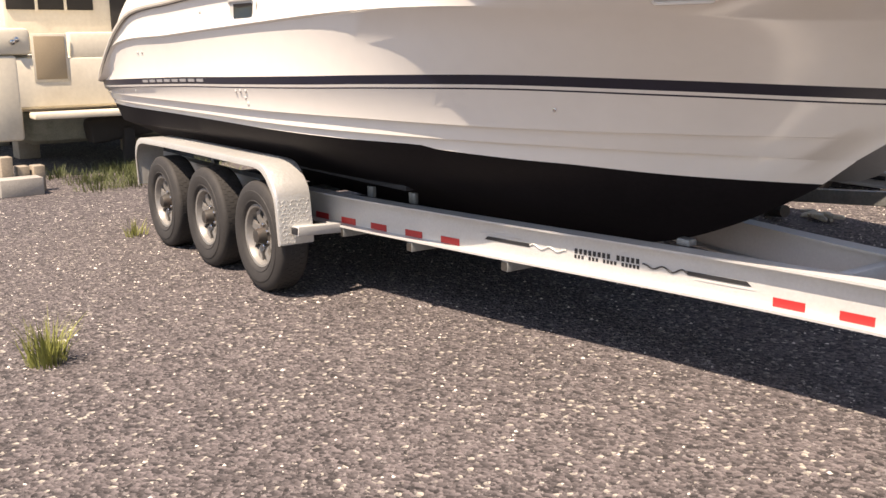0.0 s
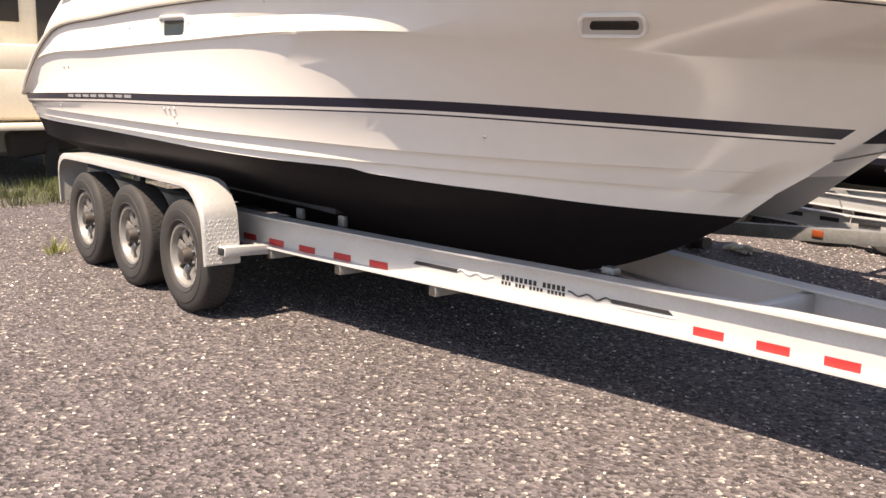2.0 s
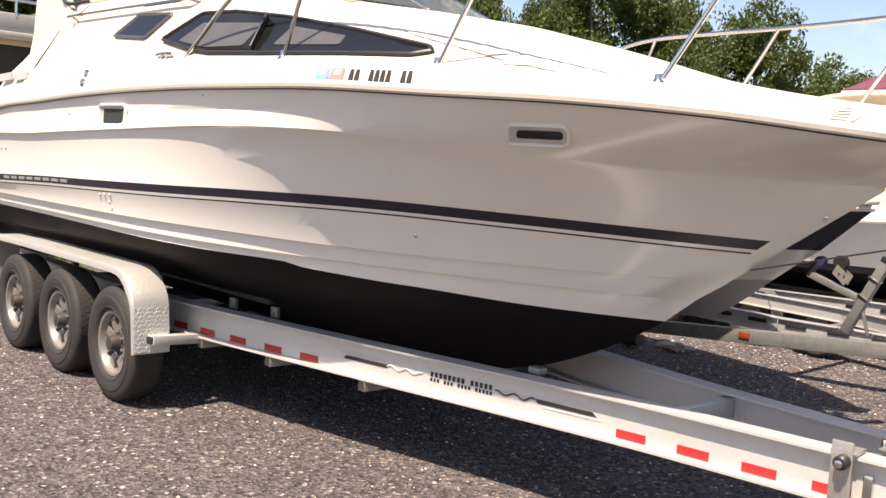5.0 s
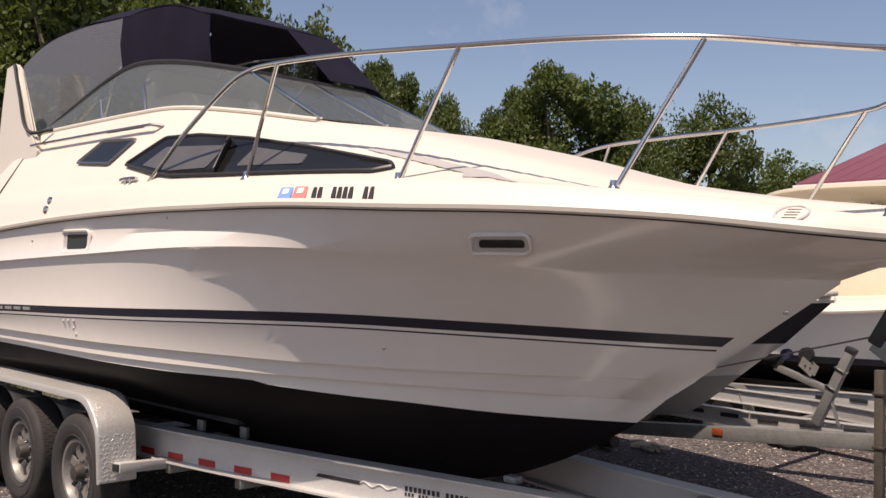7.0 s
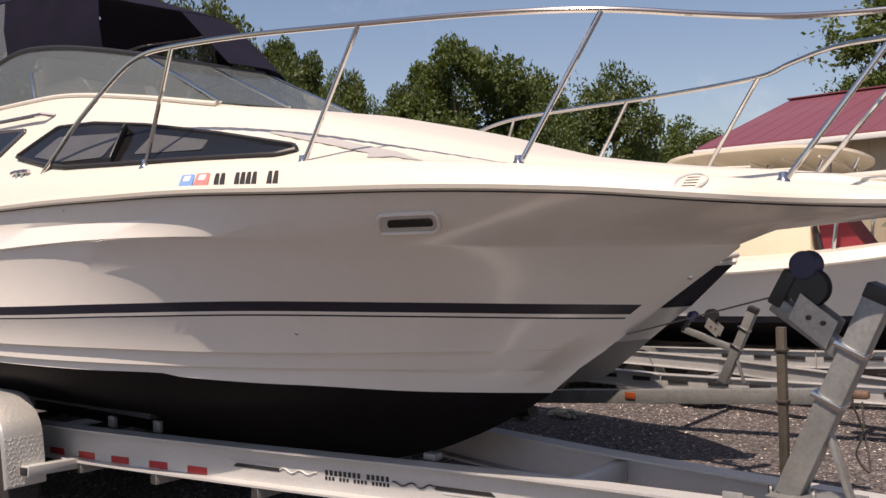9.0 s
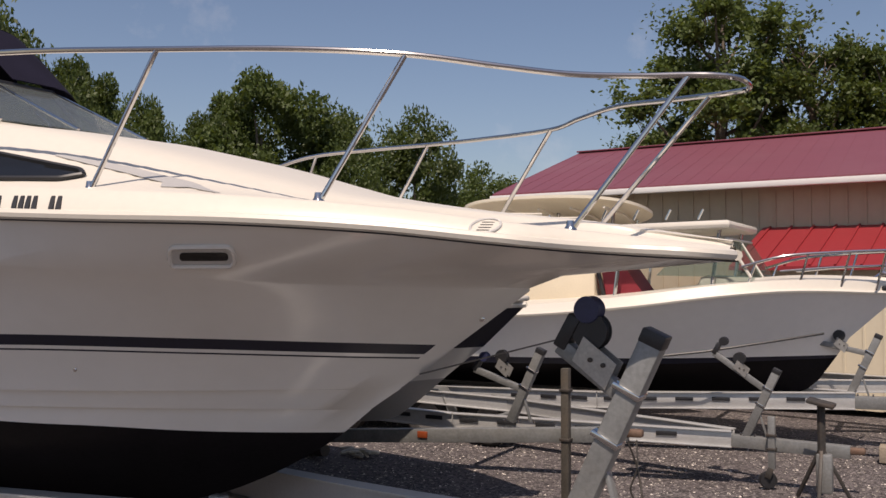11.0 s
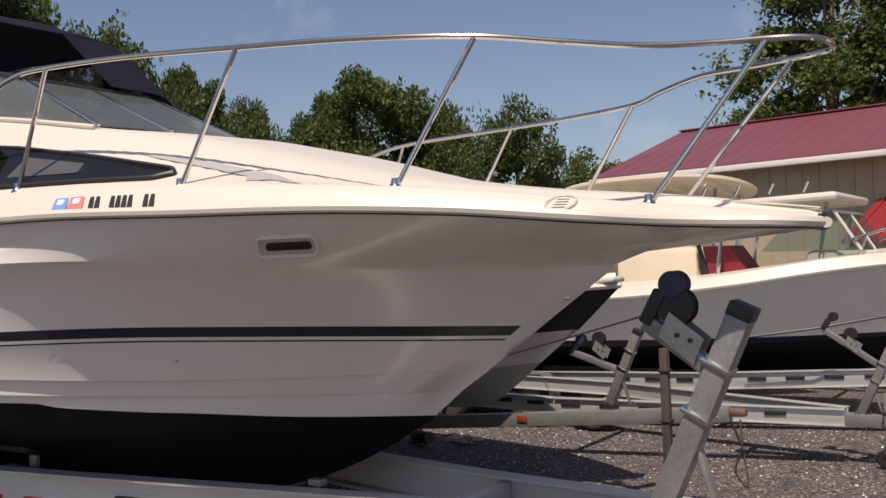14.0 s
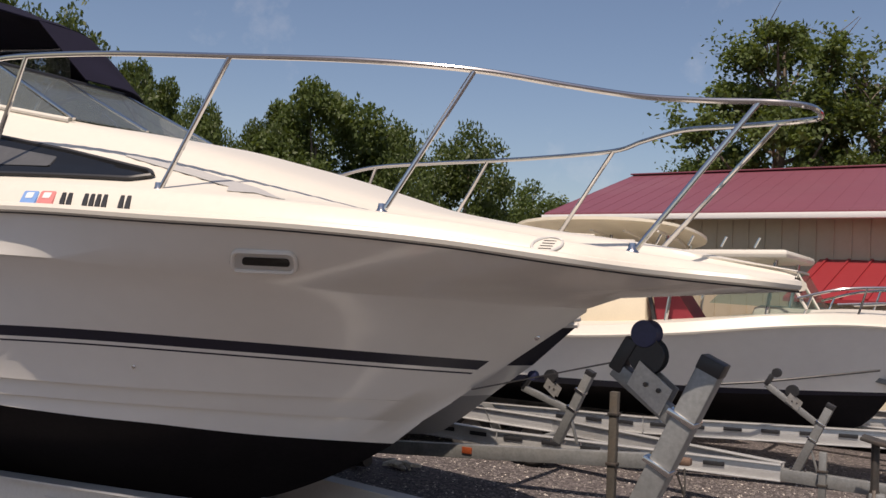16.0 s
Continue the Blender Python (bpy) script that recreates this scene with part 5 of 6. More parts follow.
def make_ragged_tree(rng, h, r):
    """A tall thin-leaved tree: limbs that show between separate leaf masses, and a few bare twigs on top."""
    bm = bmesh.new()
    tube(bm, smooth_path([(0, 0, 0), (0.1, 0, h * 0.25), (-0.12, 0.1, h * 0.5), (0.15, 0, h * 0.72), (0.05, 0, h * 0.95)], 5), [0.30 - 0.27 * k / 20 for k in range(21)], 8)
    masses = []
    for k in range(26):
        a = k * 2.4 + rng.uniform(-0.5, 0.5)
        z0 = h * (0.22 + 0.60 * k / 25)
        reach = r * (1.0 - 0.55 * (k / 25) ** 2) * rng.uniform(0.45, 1.0)
        end = Vector((reach * math.cos(a), reach * math.sin(a), min(h * 0.99, z0 + h * rng.uniform(0.06, 0.20))))
        mid = Vector((end.x * 0.5, end.y * 0.5, z0 + (end.z - z0) * 0.32))
        tube(bm, smooth_path([(0, 0, z0), mid, end], 4), [0.075 - 0.0075 * j for j in range(9)], 5)
        masses.append((end, rng.uniform(0.45, 0.85)))
        if rng.random() < 0.6:
            masses.append((mid.lerp(end, 0.55) + Vector((rng.gauss(0, 0.3), rng.gauss(0, 0.3), rng.gauss(0.1, 0.25))), rng.uniform(0.3, 0.55)))
    for k in range(7):
        a, z0 = rng.uniform(0, math.tau), h * rng.uniform(0.80, 0.93)
        p = Vector((0.45 * r * math.cos(a) * rng.random(), 0.45 * r * math.sin(a) * rng.random(), z0))
        for j in range(3):
            tube(bm, smooth_path([p, p + Vector((rng.gauss(0, 0.15), rng.gauss(0, 0.15), 0.5)), p + Vector((rng.gauss(0, 0.4), rng.gauss(0, 0.4), 1.1))], 3), [0.028, 0.024, 0.02, 0.016, 0.012, 0.009, 0.006], 4)
    trunk = mesh_of("trunk", bm, BARK)
    V, F = [], []
    for c, br in masses:
        for i in range(int(1250 * br * br / 0.4)):
            d = Vector((rng.gauss(0, 1), rng.gauss(0, 1), rng.gauss(0, 0.7))) * br * 0.46
            p = c + d
            if noise.noise(p * 1.9) < -0.05:
                continue
            u = Vector((rng.gauss(0, 1), rng.gauss(0, 1), rng.gauss(0, 1))).normalized()
            v = u.cross(Vector((rng.gauss(0, 1), rng.gauss(0, 1), rng.gauss(0, 1)))).normalized()
            sz = 0.07 * rng.uniform(0.6, 1.4)
            k = len(V)
            V += [p - u * sz, p + v * sz * 0.55, p + u * sz, p - v * sz * 0.55]
            F.append((k, k + 1, k + 2, k + 3))
    me = bpy.data.meshes.new("crown")
    me.from_pydata(V, [], F)
    me.materials.append(LEAF)
    return trunk, me


RNG = random.Random(7)
TREE_KINDS = [make_tree(RNG, 1.0 * h, r, n, l, d) for h, r, n, l, d in ((9, 3.6, 42000, 0.105, 1.0), (9, 4.2, 46000, 0.105, 0.9), (9, 2.8, 17000, 0.11, 1.5))]
TREE_KINDS.append(make_ragged_tree(random.Random(21), 9.0, 2.8))


def place_tree(kind, x, y, h, w, turn=0, label="broad leafy green tree in full summer leaf"):
    t = thing("tree", label, "tree", "trees behind the lot")
    trunk, crown = TREE_KINDS[kind]
    for nm, me in (("trunk", trunk), ("crown", crown)):
        o = new(nm, me)
        o.parent = t
    base_w = (3.6, 4.2, 2.8, 2.8)[kind] * 2
    t.matrix_world = pose(x, y, -0.05, 0, 0, turn) @ Matrix.Diagonal((w / base_w, w / base_w, h / 9.0, 1))


for row in ((0, -16.4, 6.6, 9.6, 6.5, 20), (1, -20.0, 4.5, 10.2, 6.5, 80), (0, -17.2, 10.2, 10.4, 5.5, 140), (1, -16.4, 13.4, 9.0, 4.6, 200), (2, -21.5, 9.0, 10.5, 7.0, 30), (0, -17.4, 17.4, 8.4, 3.6, 260), (1, -18.0, 20.0, 7.9, 3.6, 10),
            (0, -15.5, 23.9, 8.9, 5.6, 60), (1, -13.8, 26.2, 8.1, 4.6, 100), (2, -12.6, 29.8, 8.3, 4.2, 0), (1, -17.0, 23.4, 7.9, 4.0, 170), (2, -17.8, 47.1, 8.2, 5.5, 45), (0, -20.5, 46.0, 7.0, 5.0, 45),
            (3, 0.6, 22.9, 9.0, 6.2, 0), (3, 2.9, 23.6, 8.0, 5.4, 130), (3, -1.2, 25.0, 6.2, 4.4, 220), (3, 4.9, 24.0, 7.6, 4.8, 300), (3, 0.9, 27.5, 6.6, 5.0, 33), (0, 2.6, 27.5, 5.9, 6.0, 80), (1, 8.8, 27.0, 8.4, 5.5, 15), (0, -24.0, 14.0, 8.5, 7.0, 77), (1, -23.0, 24.0, 7.0, 6.0, 5)):
    place_tree(*row)


# ---- other boats and trailers in the row ----
def simple_hull(boat, cl, stern, lines, bands, rim=0.05):
    """A hull from rows of (heights along x, half width amidships, end at the stem, fullness), coloured in bands."""
    n = 40
    def rows(side):
        out = []
        for zs, B, xe, p in lines:
            hb = plan(B, xe, p, stern + (xe - stern) * 0.45)
            xs = [stern + (xe - stern) * (1 - (1 - i / n) ** 1.3) for i in range(n + 1)]
            out.append([(x, cl - side * max(0, hb(x)), lerp(x, zs)) for x in xs])
        return out
    for name, a, b, mat, label in bands:
        bm = bmesh.new()
        for side in (1, -1):
            loft(bm, rows(side)[a:b + 1])
        bmesh.ops.remove_doubles(bm, verts=bm.verts, dist=0.002)
        part(name, bm, mat, boat, label)
    bm = bmesh.new()
    loft(bm, [[r[0] for r in rows(1)], [r[0] for r in rows(-1)]])
    part("transom", bm, bands[1][3], boat)
    top = rows(1)[-1], rows(-1)[-1]
    bm = bmesh.new()
    inner = lambda row, k, dz: [(x - 0.03, cl + (y - cl) * k, z + dz) for x, y, z in row]
    loft(bm, [top[0], inner(top[0], 0.95, rim), inner(top[0], 0.8, rim + 0.01), inner(top[0], 0.4, rim + 0.04), [(x - 0.03, cl, z + rim + 0.05) for x, y, z in top[0]], inner(top[1], 0.4, rim + 0.04), inner(top[1], 0.8, rim + 0.01), inner(top[1], 0.95, rim), top[1]])
    bmesh.ops.remove_doubles(bm, verts=bm.verts, dist=0.002)
    part("deck", bm, DECKWHITE, boat, "white deck")
    for r in top:
        bm = bmesh.new()
        tube(bm, [(x, y + (y - cl) * 0.006, z + 0.01) for x, y, z in r], 0.022, 6)
        part("rub_rail", bm, DECKWHITE, boat)


# Whiter than GELCOAT: bounce from the sunlit gravel is put into the colour.
BOUNCEWHITE = material("white_hull_bounce_gelcoat", (0.84, 0.825, 0.79), 0.2, grain=0.03, size=2, fine=12, coat=0.2)
# White gelcoat with its shade put into the grey; dirt varies over it.
SHADEGREY = material("shade_grey_gelcoat", (0.40, 0.38, 0.36), 0.4, grain=0.06, size=2, dirt=0.3, dirt_color=(0.28, 0.25, 0.2))


def make_runabout():
    cl = 3.7
    b = thing("runabout", "white runabout with navy upper hull on a galvanised trailer", "boat", at=(0, cl, 0.5))
    simple_hull(b, cl, -3.2, [
        ([(-3.2, 0.60), (1.5, 0.58), (2.08, 0.627), (2.32, 0.778), (2.54, 0.957)], 0.0, 2.54, 2), ([(-3.2, 0.85), (1.5, 0.86), (2.54, 0.957)], 0.86, 2.54, 2.2),
        ([(-3.2, 1.06), (1.5, 1.08), (2.76, 1.129)], 0.93, 2.76, 2.5), ([(-3.2, 1.10), (1.5, 1.13), (2.86, 1.20)], 0.95, 2.86, 2.6), ([(-3.2, 1.36), (1.5, 1.42), (3.19, 1.50)], 1.0, 3.19, 3.0)],
        [("hull_bottom", 0, 1, SHADEGREY, "white hull bottom with shade put into its grey"), ("hull_side", 1, 3, GELCOAT, "white hull side"), ("hull_navy", 3, 4, NAVY, "glossy navy upper hull")])
    bm = bmesh.new()
    box(bm, 0.26, 0.20, 0.04, pose(3.06, cl, 1.545, 0, -4, 0), 0.018)
    part("bow_plate", bm, DECKWHITE, b, "white bow moulding")


make_runabout()


def jack(parent, x, y, top, z_wheel=True):
    bm = bmesh.new()
    bar(bm, (x, y, 0.16 if z_wheel else 0.02), (x, y, top), 0.055, 0.055, 0.004)
    j = part("tongue_jack", bm, GALV if z_wheel else OLDPOST, parent, "galvanised tongue jack" if z_wheel else "dark weathered jack post")
    bm = bmesh.new()
    if z_wheel:
        lathe(bm, [(0.02, -0.03), (0.065, -0.028), (0.07, -0.015), (0.07, 0.015), (0.065, 0.028), (0.02, 0.03)], 20, pose(x - 0.03, y, 0.068, 0, 0, 25))
        part("jack_wheel", bm, BLACKTRIM, j, "black jack wheel")
        bm = bmesh.new()
        bar(bm, (x, y - 0.045, 0.17), (x - 0.03, y - 0.045, 0.09), 0.01, 0.05, 0.002)
        part("fork", bm, DARKSTEEL, j)
    else:
        box(bm, 0.16, 0.16, 0.015, pose(x, y, 0.012), 0.003)
        part("foot", bm, GALV, j)
    for z in (top - 0.15, top * 0.55):
        bm = bmesh.new()
        box(bm, 0.075, 0.075, 0.02, pose(x, y, z), 0.004)
        part("collar", bm, DARKSTEEL, j)
    return j


def road_wheel(parent, x, y, R=0.30):
    bm = bmesh.new()
    lathe(bm, [(R * 0.58, -0.06), (R * 0.66, -0.075), (R * 0.9, -0.08), (R, -0.06), (R, 0.06), (R * 0.9, 0.08), (R * 0.58, 0.07)], 36, pose(x, y, R), caps=False)
    w = part("tyre", bm, RUBBER, parent, "black trailer tyre")
    bm = bmesh.new()
    lathe(bm, [(R * 0.6, -0.06), (R * 0.54, -0.05), (R * 0.3, -0.035), (R * 0.2, -0.06), (0.02, -0.065)], 28, pose(x, y, R))
    part("rim", bm, RIM, w, "pale steel rim")


RUST = material("rusty_coupler", (0.20, 0.13, 0.095), 0.6, 0.4, grain=0.3, size=16, dirt=0.7, dirt_color=(0.16, 0.06, 0.03))
OLDPOST = material("weathered_steel_post", (0.085, 0.075, 0.062), 0.7, 0.3, grain=0.3, size=8, dirt=0.5, dirt_color=(0.12, 0.085, 0.055))


def row_trailer(name, label, cl, x_join, x_tip, z_aft, z_tip, width, mat, post, post_scale, jack_x, jack_top, wheel, roller, slots=False, hgt=0.10, x_aft=-2.5, post_z=None, reach=(0.0, 0.0), wheels=(-1.0, -0.1), wheel_out=0.16, wheel_r=0.30, droop=0.0, arm_foot=(0.235, 0.58)):
    """A simple boat trailer: tongue, two converging rails, cross bars, winch stand, jack, wheels."""
    t = thing(name, label, "trailer", "trailers in the row", at=(0, cl, 0))
    zt = lambda x: float(np.interp(x, [x_aft, x_tip], [z_aft, z_tip]))
    bm = bmesh.new()
    bar(bm, (x_join - 0.9, cl, zt(x_join - 0.9) - droop), (x_tip, cl, zt(x_tip)), 0.08, hgt)
    part("tongue", bm, GALV, t, "galvanised tongue tube")
    bm = bmesh.new()
    bar(bm, (x_tip - 0.03, cl, zt(x_tip) + 0.01), (x_tip + 0.11, cl, zt(x_tip) + 0.015), 0.06, 0.055, 0.018)
    part("coupler", bm, RUST, t, "rust-stained ball coupler")
    for s in (1, -1):
        pts = [(x_join, cl - s * 0.06), (x_join - 2.3, cl - s * width / 2), (x_aft, cl - s * width / 2)]
        bm = bmesh.new()
        for (xa, ya), (xb, yb) in zip(pts, pts[1:]):
            bar(bm, (xa, ya, zt(xa) + 0.02), (xb, yb, zt(xb) + 0.02), 0.03, hgt * 1.15, 0.004)
        rail = part("side_rail", bm, mat, t, "trailer side rail")
        for dz in (-0.63, 0.63):
            bm = bmesh.new()
            for (xa, ya), (xb, yb) in zip(pts, pts[1:]):
                bar(bm, (xa, ya, zt(xa) + 0.02 + dz * hgt), (xb, yb, zt(xb) + 0.02 + dz * hgt), 0.085, 0.012, 0.003)
            part("flange", bm, mat, rail)
        if slots and s == 1:
            for k in range(9):
                x = x_join - 0.5 - k * 0.33
                y = float(np.interp(x, [x_join - 2.3, x_join], [cl - width / 2, cl - 0.06])) - 0.027
                bm = bmesh.new()
                d = math.degrees(math.atan2(width / 2 - 0.06, 2.3)) if x > x_join - 2.3 else 0
                box(bm, 0.17, 0.006, 0.035, pose(x, y, zt(x) + 0.035, 0, 0, d), 0.002)
                part("slot", bm, BLACKTRIM, rail)
    for x in (x_join - 0.8, x_join - 2.2, x_aft + 0.5):
        w = float(np.interp(x, [x_join - 2.3, x_join], [width, 0.12]))
        bm = bmesh.new()
        box(bm, 0.06, w, 0.06, pose(x, cl, zt(x) - 0.05), 0.005)
        part("cross_member", bm, GALV, t)
    make_winch(pose(post[0], cl, post_z if post_z else zt(post[0]) + hgt / 2), t, post_scale, roller, reach=reach, arm_foot=arm_foot)
    if jack_x:
        jack(t, jack_x, cl - 0.07, jack_top, wheel)
    for x in wheels:
        for s in (1, -1):
            road_wheel(t, x, cl - s * (width / 2 + wheel_out), wheel_r)
        bm = bmesh.new()
        box(bm, 0.05, width + 2 * wheel_out - 0.1, 0.05, pose(x, cl, wheel_r), 0.004)
        part("axle", bm, DARKSTEEL, t)
    for s in (1, -1):
        bm = bmesh.new()
        xa, xb, yo = min(wheels) - wheel_r * 1.15, min(wheels) + wheel_r * 1.15, cl - s * (width / 2 + wheel_out)
        loft(bm, [[(xa + (xb - xa) * k / 12, yo + d, wheel_r + (wheel_r + 0.05) * min(1, 1.7 * math.sin(math.pi * k / 12))) for k in range(13)] for d in (-0.10, 0.10)])
        solid(bm, 0.004)
        part("fender", bm, GALV, t, "dull grey wheel fender")
    return t


ROWALU = material("dull_aluminium", (0.52, 0.52, 0.51), 0.38, 0.4, grain=0.1, size=3, fine=50, dirt=0.4, dirt_color=(0.32, 0.30, 0.26))
YELLOW = material("yellow_roller", (0.45, 0.30, 0.05), 0.5)
tr_b = row_trailer("galvanised_trailer", "galvanised trailer with winch stand under the runabout", 3.7, 1.5, 3.93, 0.50, 0.65, 1.7, ROWALU, (3.08,), 0.62, 3.52, 1.08, False, BLUEPLASTIC, False, 0.10, reach=(-0.43, -0.20), droop=0.19, arm_foot=(0.17, 0.36))
tr_a = row_trailer("empty_trailer", "empty bright aluminium boat trailer with wheeled jack", 5.58, 4.25, 5.15, 0.53, 0.33, 1.2, ROWALU, (4.36,), 0.66, 4.57, 0.58, True, BLACKTRIM, True, reach=(-0.36, 0.24))
tr_v = row_trailer("slotted_trailer", "aluminium trailer with dark slots under the console boat", 7.3, 5.05, 5.75, 0.36, 0.53, 1.5, ROWALU, (5.0,), 0.70, 5.41, 0.73, False, YELLOW, True, 0.12, reach=(-0.45, -0.04), wheels=(1.02, 1.72), wheel_out=0.30, wheel_r=0.25)
tr_l = row_trailer("rear_trailer", "pale aluminium trailer at the back of the row", 9.0, 5.6, 6.4, 0.40, 0.52, 1.8, ROWALU, (5.45,), 0.78, 6.1, 0.8, False, BLACKTRIM, False, 0.10)
# amber side lamp on the tongue of the runabout's trailer
B = bmesh.new()
box(B, 0.085, 0.014, 0.050, pose(2.38, 3.655, 0.535), 0.006)
part("side_lamp", B, material("dull_orange_lens", (0.26, 0.055, 0.018), 0.35, grain=0.15), tr_b, "orange side marker lamp")
# blank name plates on rails
for X, Y, W in ((3.35, 6.80, 0.42),):
    B = bmesh.new()
    for k in range(7):
        box(B, 0.045, 0.004, 0.045, pose(X - 0.2 + k * 0.062, Y + 0.018 * k - 0.05, 0.475, 0, 0, 16))
    tagged(part("name_bar", B, RUBRAIL, tr_v, "faint grey lettering bars"), kind="stuff")
# coil of wire and cap on the near trailer's coupler
B = bmesh.new()
tube(B, smooth_path([(4.0, 3.68, 0.62), (4.02, 3.62, 0.45), (3.98, 3.6, 0.3), (4.05, 3.63, 0.2), (4.0, 3.7, 0.42), (3.95, 3.66, 0.6)], 6), 0.007, 6)
part("safety_chain", B, DARKSTEEL, tr_b, "rusty safety chain")
# timber block under the jack of the slotted trailer
B = bmesh.new()
box(B, 0.32, 0.2, 0.15, pose(5.42, 7.22, 0.065), 0.01)
tagged(part("timber_block", B, WOOD), "pale timber block under a trailer jack", "block")


def make_jack_stand():
    st = thing("boat_stand", "black steel tripod boat stand", "stand", at=(4.98, 5.2, 0))
    bm = bmesh.new()
    tube(bm, [(4.98, 5.2, 0.1), (4.98, 5.2, 0.74)], 0.03, 10)
    part("pole", bm, DARKSTEEL, st)
    bm = bmesh.new()
    box(bm, 0.12, 0.08, 0.30, pose(5.0, 5.2, 0.22), 0.02)
    part("gear_box", bm, GALV, st)
    for a in (20, 150, 270):
        bm = bmesh.new()
        c, d = math.cos(radians(a)) * 0.22, math.sin(radians(a)) * 0.22
        bar(bm, (4.98, 5.2, 0.42), (4.98 + c, 5.2 + d, 0.005), 0.025, 0.025, 0.002)
        part("leg", bm, DARKSTEEL, st)
    bm = bmesh.new()
    box(bm, 0.2, 0.2, 0.03, pose(4.98, 5.2, 0.75, 0, 12, 0), 0.008)
    part("head_plate", bm, DARKSTEEL, st)


make_jack_stand()


def make_console_boat():
    cl = 7.4
    b = thing("console_boat", "white centre console boat with hardtop, bow rail and black bottom", "boat", at=(0, cl, 0.55))
    simple_hull(b, cl, -2.6, [
        ([(-2.6, 0.50), (3.6, 0.50), (4.40, 0.54), (4.66, 0.64), (4.87, 0.92)], 0.0, 4.87, 2), ([(-2.6, 0.78), (3.0, 0.84), (4.87, 0.92)], 1.02, 4.87, 2.2), ([(-2.6, 0.84), (3.0, 0.90), (4.89, 0.95)], 1.04, 4.89, 2.2),
        ([(-2.6, 1.02), (3.2, 1.10), (5.0, 1.12)], 1.1, 5.0, 2.5), ([(-2.6, 1.25), (1.9, 1.31), (3.06, 1.40), (4.0, 1.52), (4.6, 1.565), (5.45, 1.54)], 1.22, 5.45, 3.2)],
        [("hull_bottom", 0, 1, BOTTOM, "black hull bottom"), ("boot_stripe", 1, 2, NAVY, "dark boot stripe"), ("hull_side", 2, 4, BOUNCEWHITE, "white hull side")], 0.11)
    bm = bmesh.new()
    tube(bm, [(x, cl - hb - 0.004, z) for x, hb, z in ((3.2, 1.02, 0.925), (3.8, 0.86, 1.0), (4.4, 0.56, 1.10), (4.8, 0.30, 1.17))], 0.012, 6)
    part("pinstripe", bm, BLACKTRIM, b, "thin black side stripe")
    # raised foredeck, console and cabin side
    bm = bmesh.new()
    box(bm, 1.0, 1.0, 0.20, pose(4.15, cl, 1.60, 0, 3, 0), 0.09)
    part("foredeck", bm, DECKWHITE, b, "raised white foredeck")
    bm = bmesh.new()
    box(bm, 0.9, 0.9, 0.5, pose(2.15, cl, 1.55), 0.06)
    part("seat_base", bm, material("cream_gelcoat", (0.66, 0.58, 0.44), 0.4), b, "cream seat moulding")
    bm = bmesh.new()
    slab(bm, [(2.66, 6.95, 1.80), (2.92, 6.95, 1.80), (3.10, 6.95, 1.54), (2.72, 6.95, 1.50)], (0, 1, 0), 0.5)
    part("cushion", bm, material("dark_red_vinyl", (0.22, 0.02, 0.03), 0.5), b, "dark red cushion")
    bm = bmesh.new()
    bar(bm, (2.62, 6.94, 1.82), (2.70, 6.94, 1.50), 0.03, 0.04, 0.005)
    part("cushion_edge", bm, BLACKTRIM, b)
    # windscreen
    for y0, y1 in ((6.75, 7.4), (7.4, 8.05)):
        bm = bmesh.new()
        slab(bm, [(3.98, y0, 2.07), (3.98, y1, 2.07), (4.20, y1, 1.70), (4.20, y0, 1.70)], (1, 0, 0.6), 0.006)
        g = part("windscreen_pane", bm, clear("green_glass", (0.16, 0.22, 0.20), 0.02, 0.8), b, "greenish windscreen pane")
        bm = bmesh.new()
        tube(bm, [(3.98, y0, 2.07), (4.20, y0, 1.70)], 0.016, 8)
        tube(bm, [(3.98, y0, 2.07), (3.98, y1, 2.07)], 0.016, 8)
        part("frame", bm, DECKWHITE, g)
    bm = bmesh.new()
    slab(bm, [(3.3, 6.74, 1.72), (4.2, 6.74, 1.70), (3.98, 6.76, 2.07), (3.6, 6.76, 2.03)], (0, 1, 0), 0.006)
    part("side_glass", bm, clear("green_side_glass", (0.16, 0.22, 0.20), 0.02, 0.8), b, "greenish side glass")
    # hardtop
    bm = bmesh.new()
    box(bm, 1.35, 1.5, 0.085, pose(3.36, cl, 2.195, 0, -1, 0), 0.04)
    top = part("hardtop", bm, DECKWHITE, b, "white moulded hardtop")
    for x, y in ((2.9, 6.8), (2.9, 8.0), (3.85, 6.85), (3.85, 7.95)):
        bm = bmesh.new()
        tube(bm, [(x - 0.05, y, 1.5), (x + 0.05, y, 2.2)], 0.02, 8)
        part("hardtop_leg", bm, STEEL, top)
    for k in range(4):
        bm = bmesh.new()
        tube(bm, [(2.75 + 0.3 * k, 6.72 + 0.1 * k, 2.28), (2.8 + 0.3 * k, 6.72 + 0.1 * k, 2.38)], 0.012, 6)
        part("rod_holder", bm, STEEL, top)
    # bow rail
    near = [(4.12, 6.72, 1.80), (4.5, 6.80, 1.90), (4.95, 6.98, 1.935), (5.48, 7.22, 1.955), (5.66, 7.4, 1.955)]
    rail = [Vector(p) for p in near] + [Vector((x, 2 * cl - y, z)) for x, y, z in near[-2::-1]]
    bm = bmesh.new()
    tube(bm, smooth_path(rail, 5), 0.014, 8)
    r = part("bow_rail", bm, STEEL, b, "stainless bow rail")
    bm = bmesh.new()
    tube(bm, smooth_path([(p.x - 0.05, p.y + (0.03 if p.y < cl else -0.03), p.z - 0.14) for p in rail[1:-1]], 5), 0.009, 8)
    part("middle_rail", bm, STEEL, r)
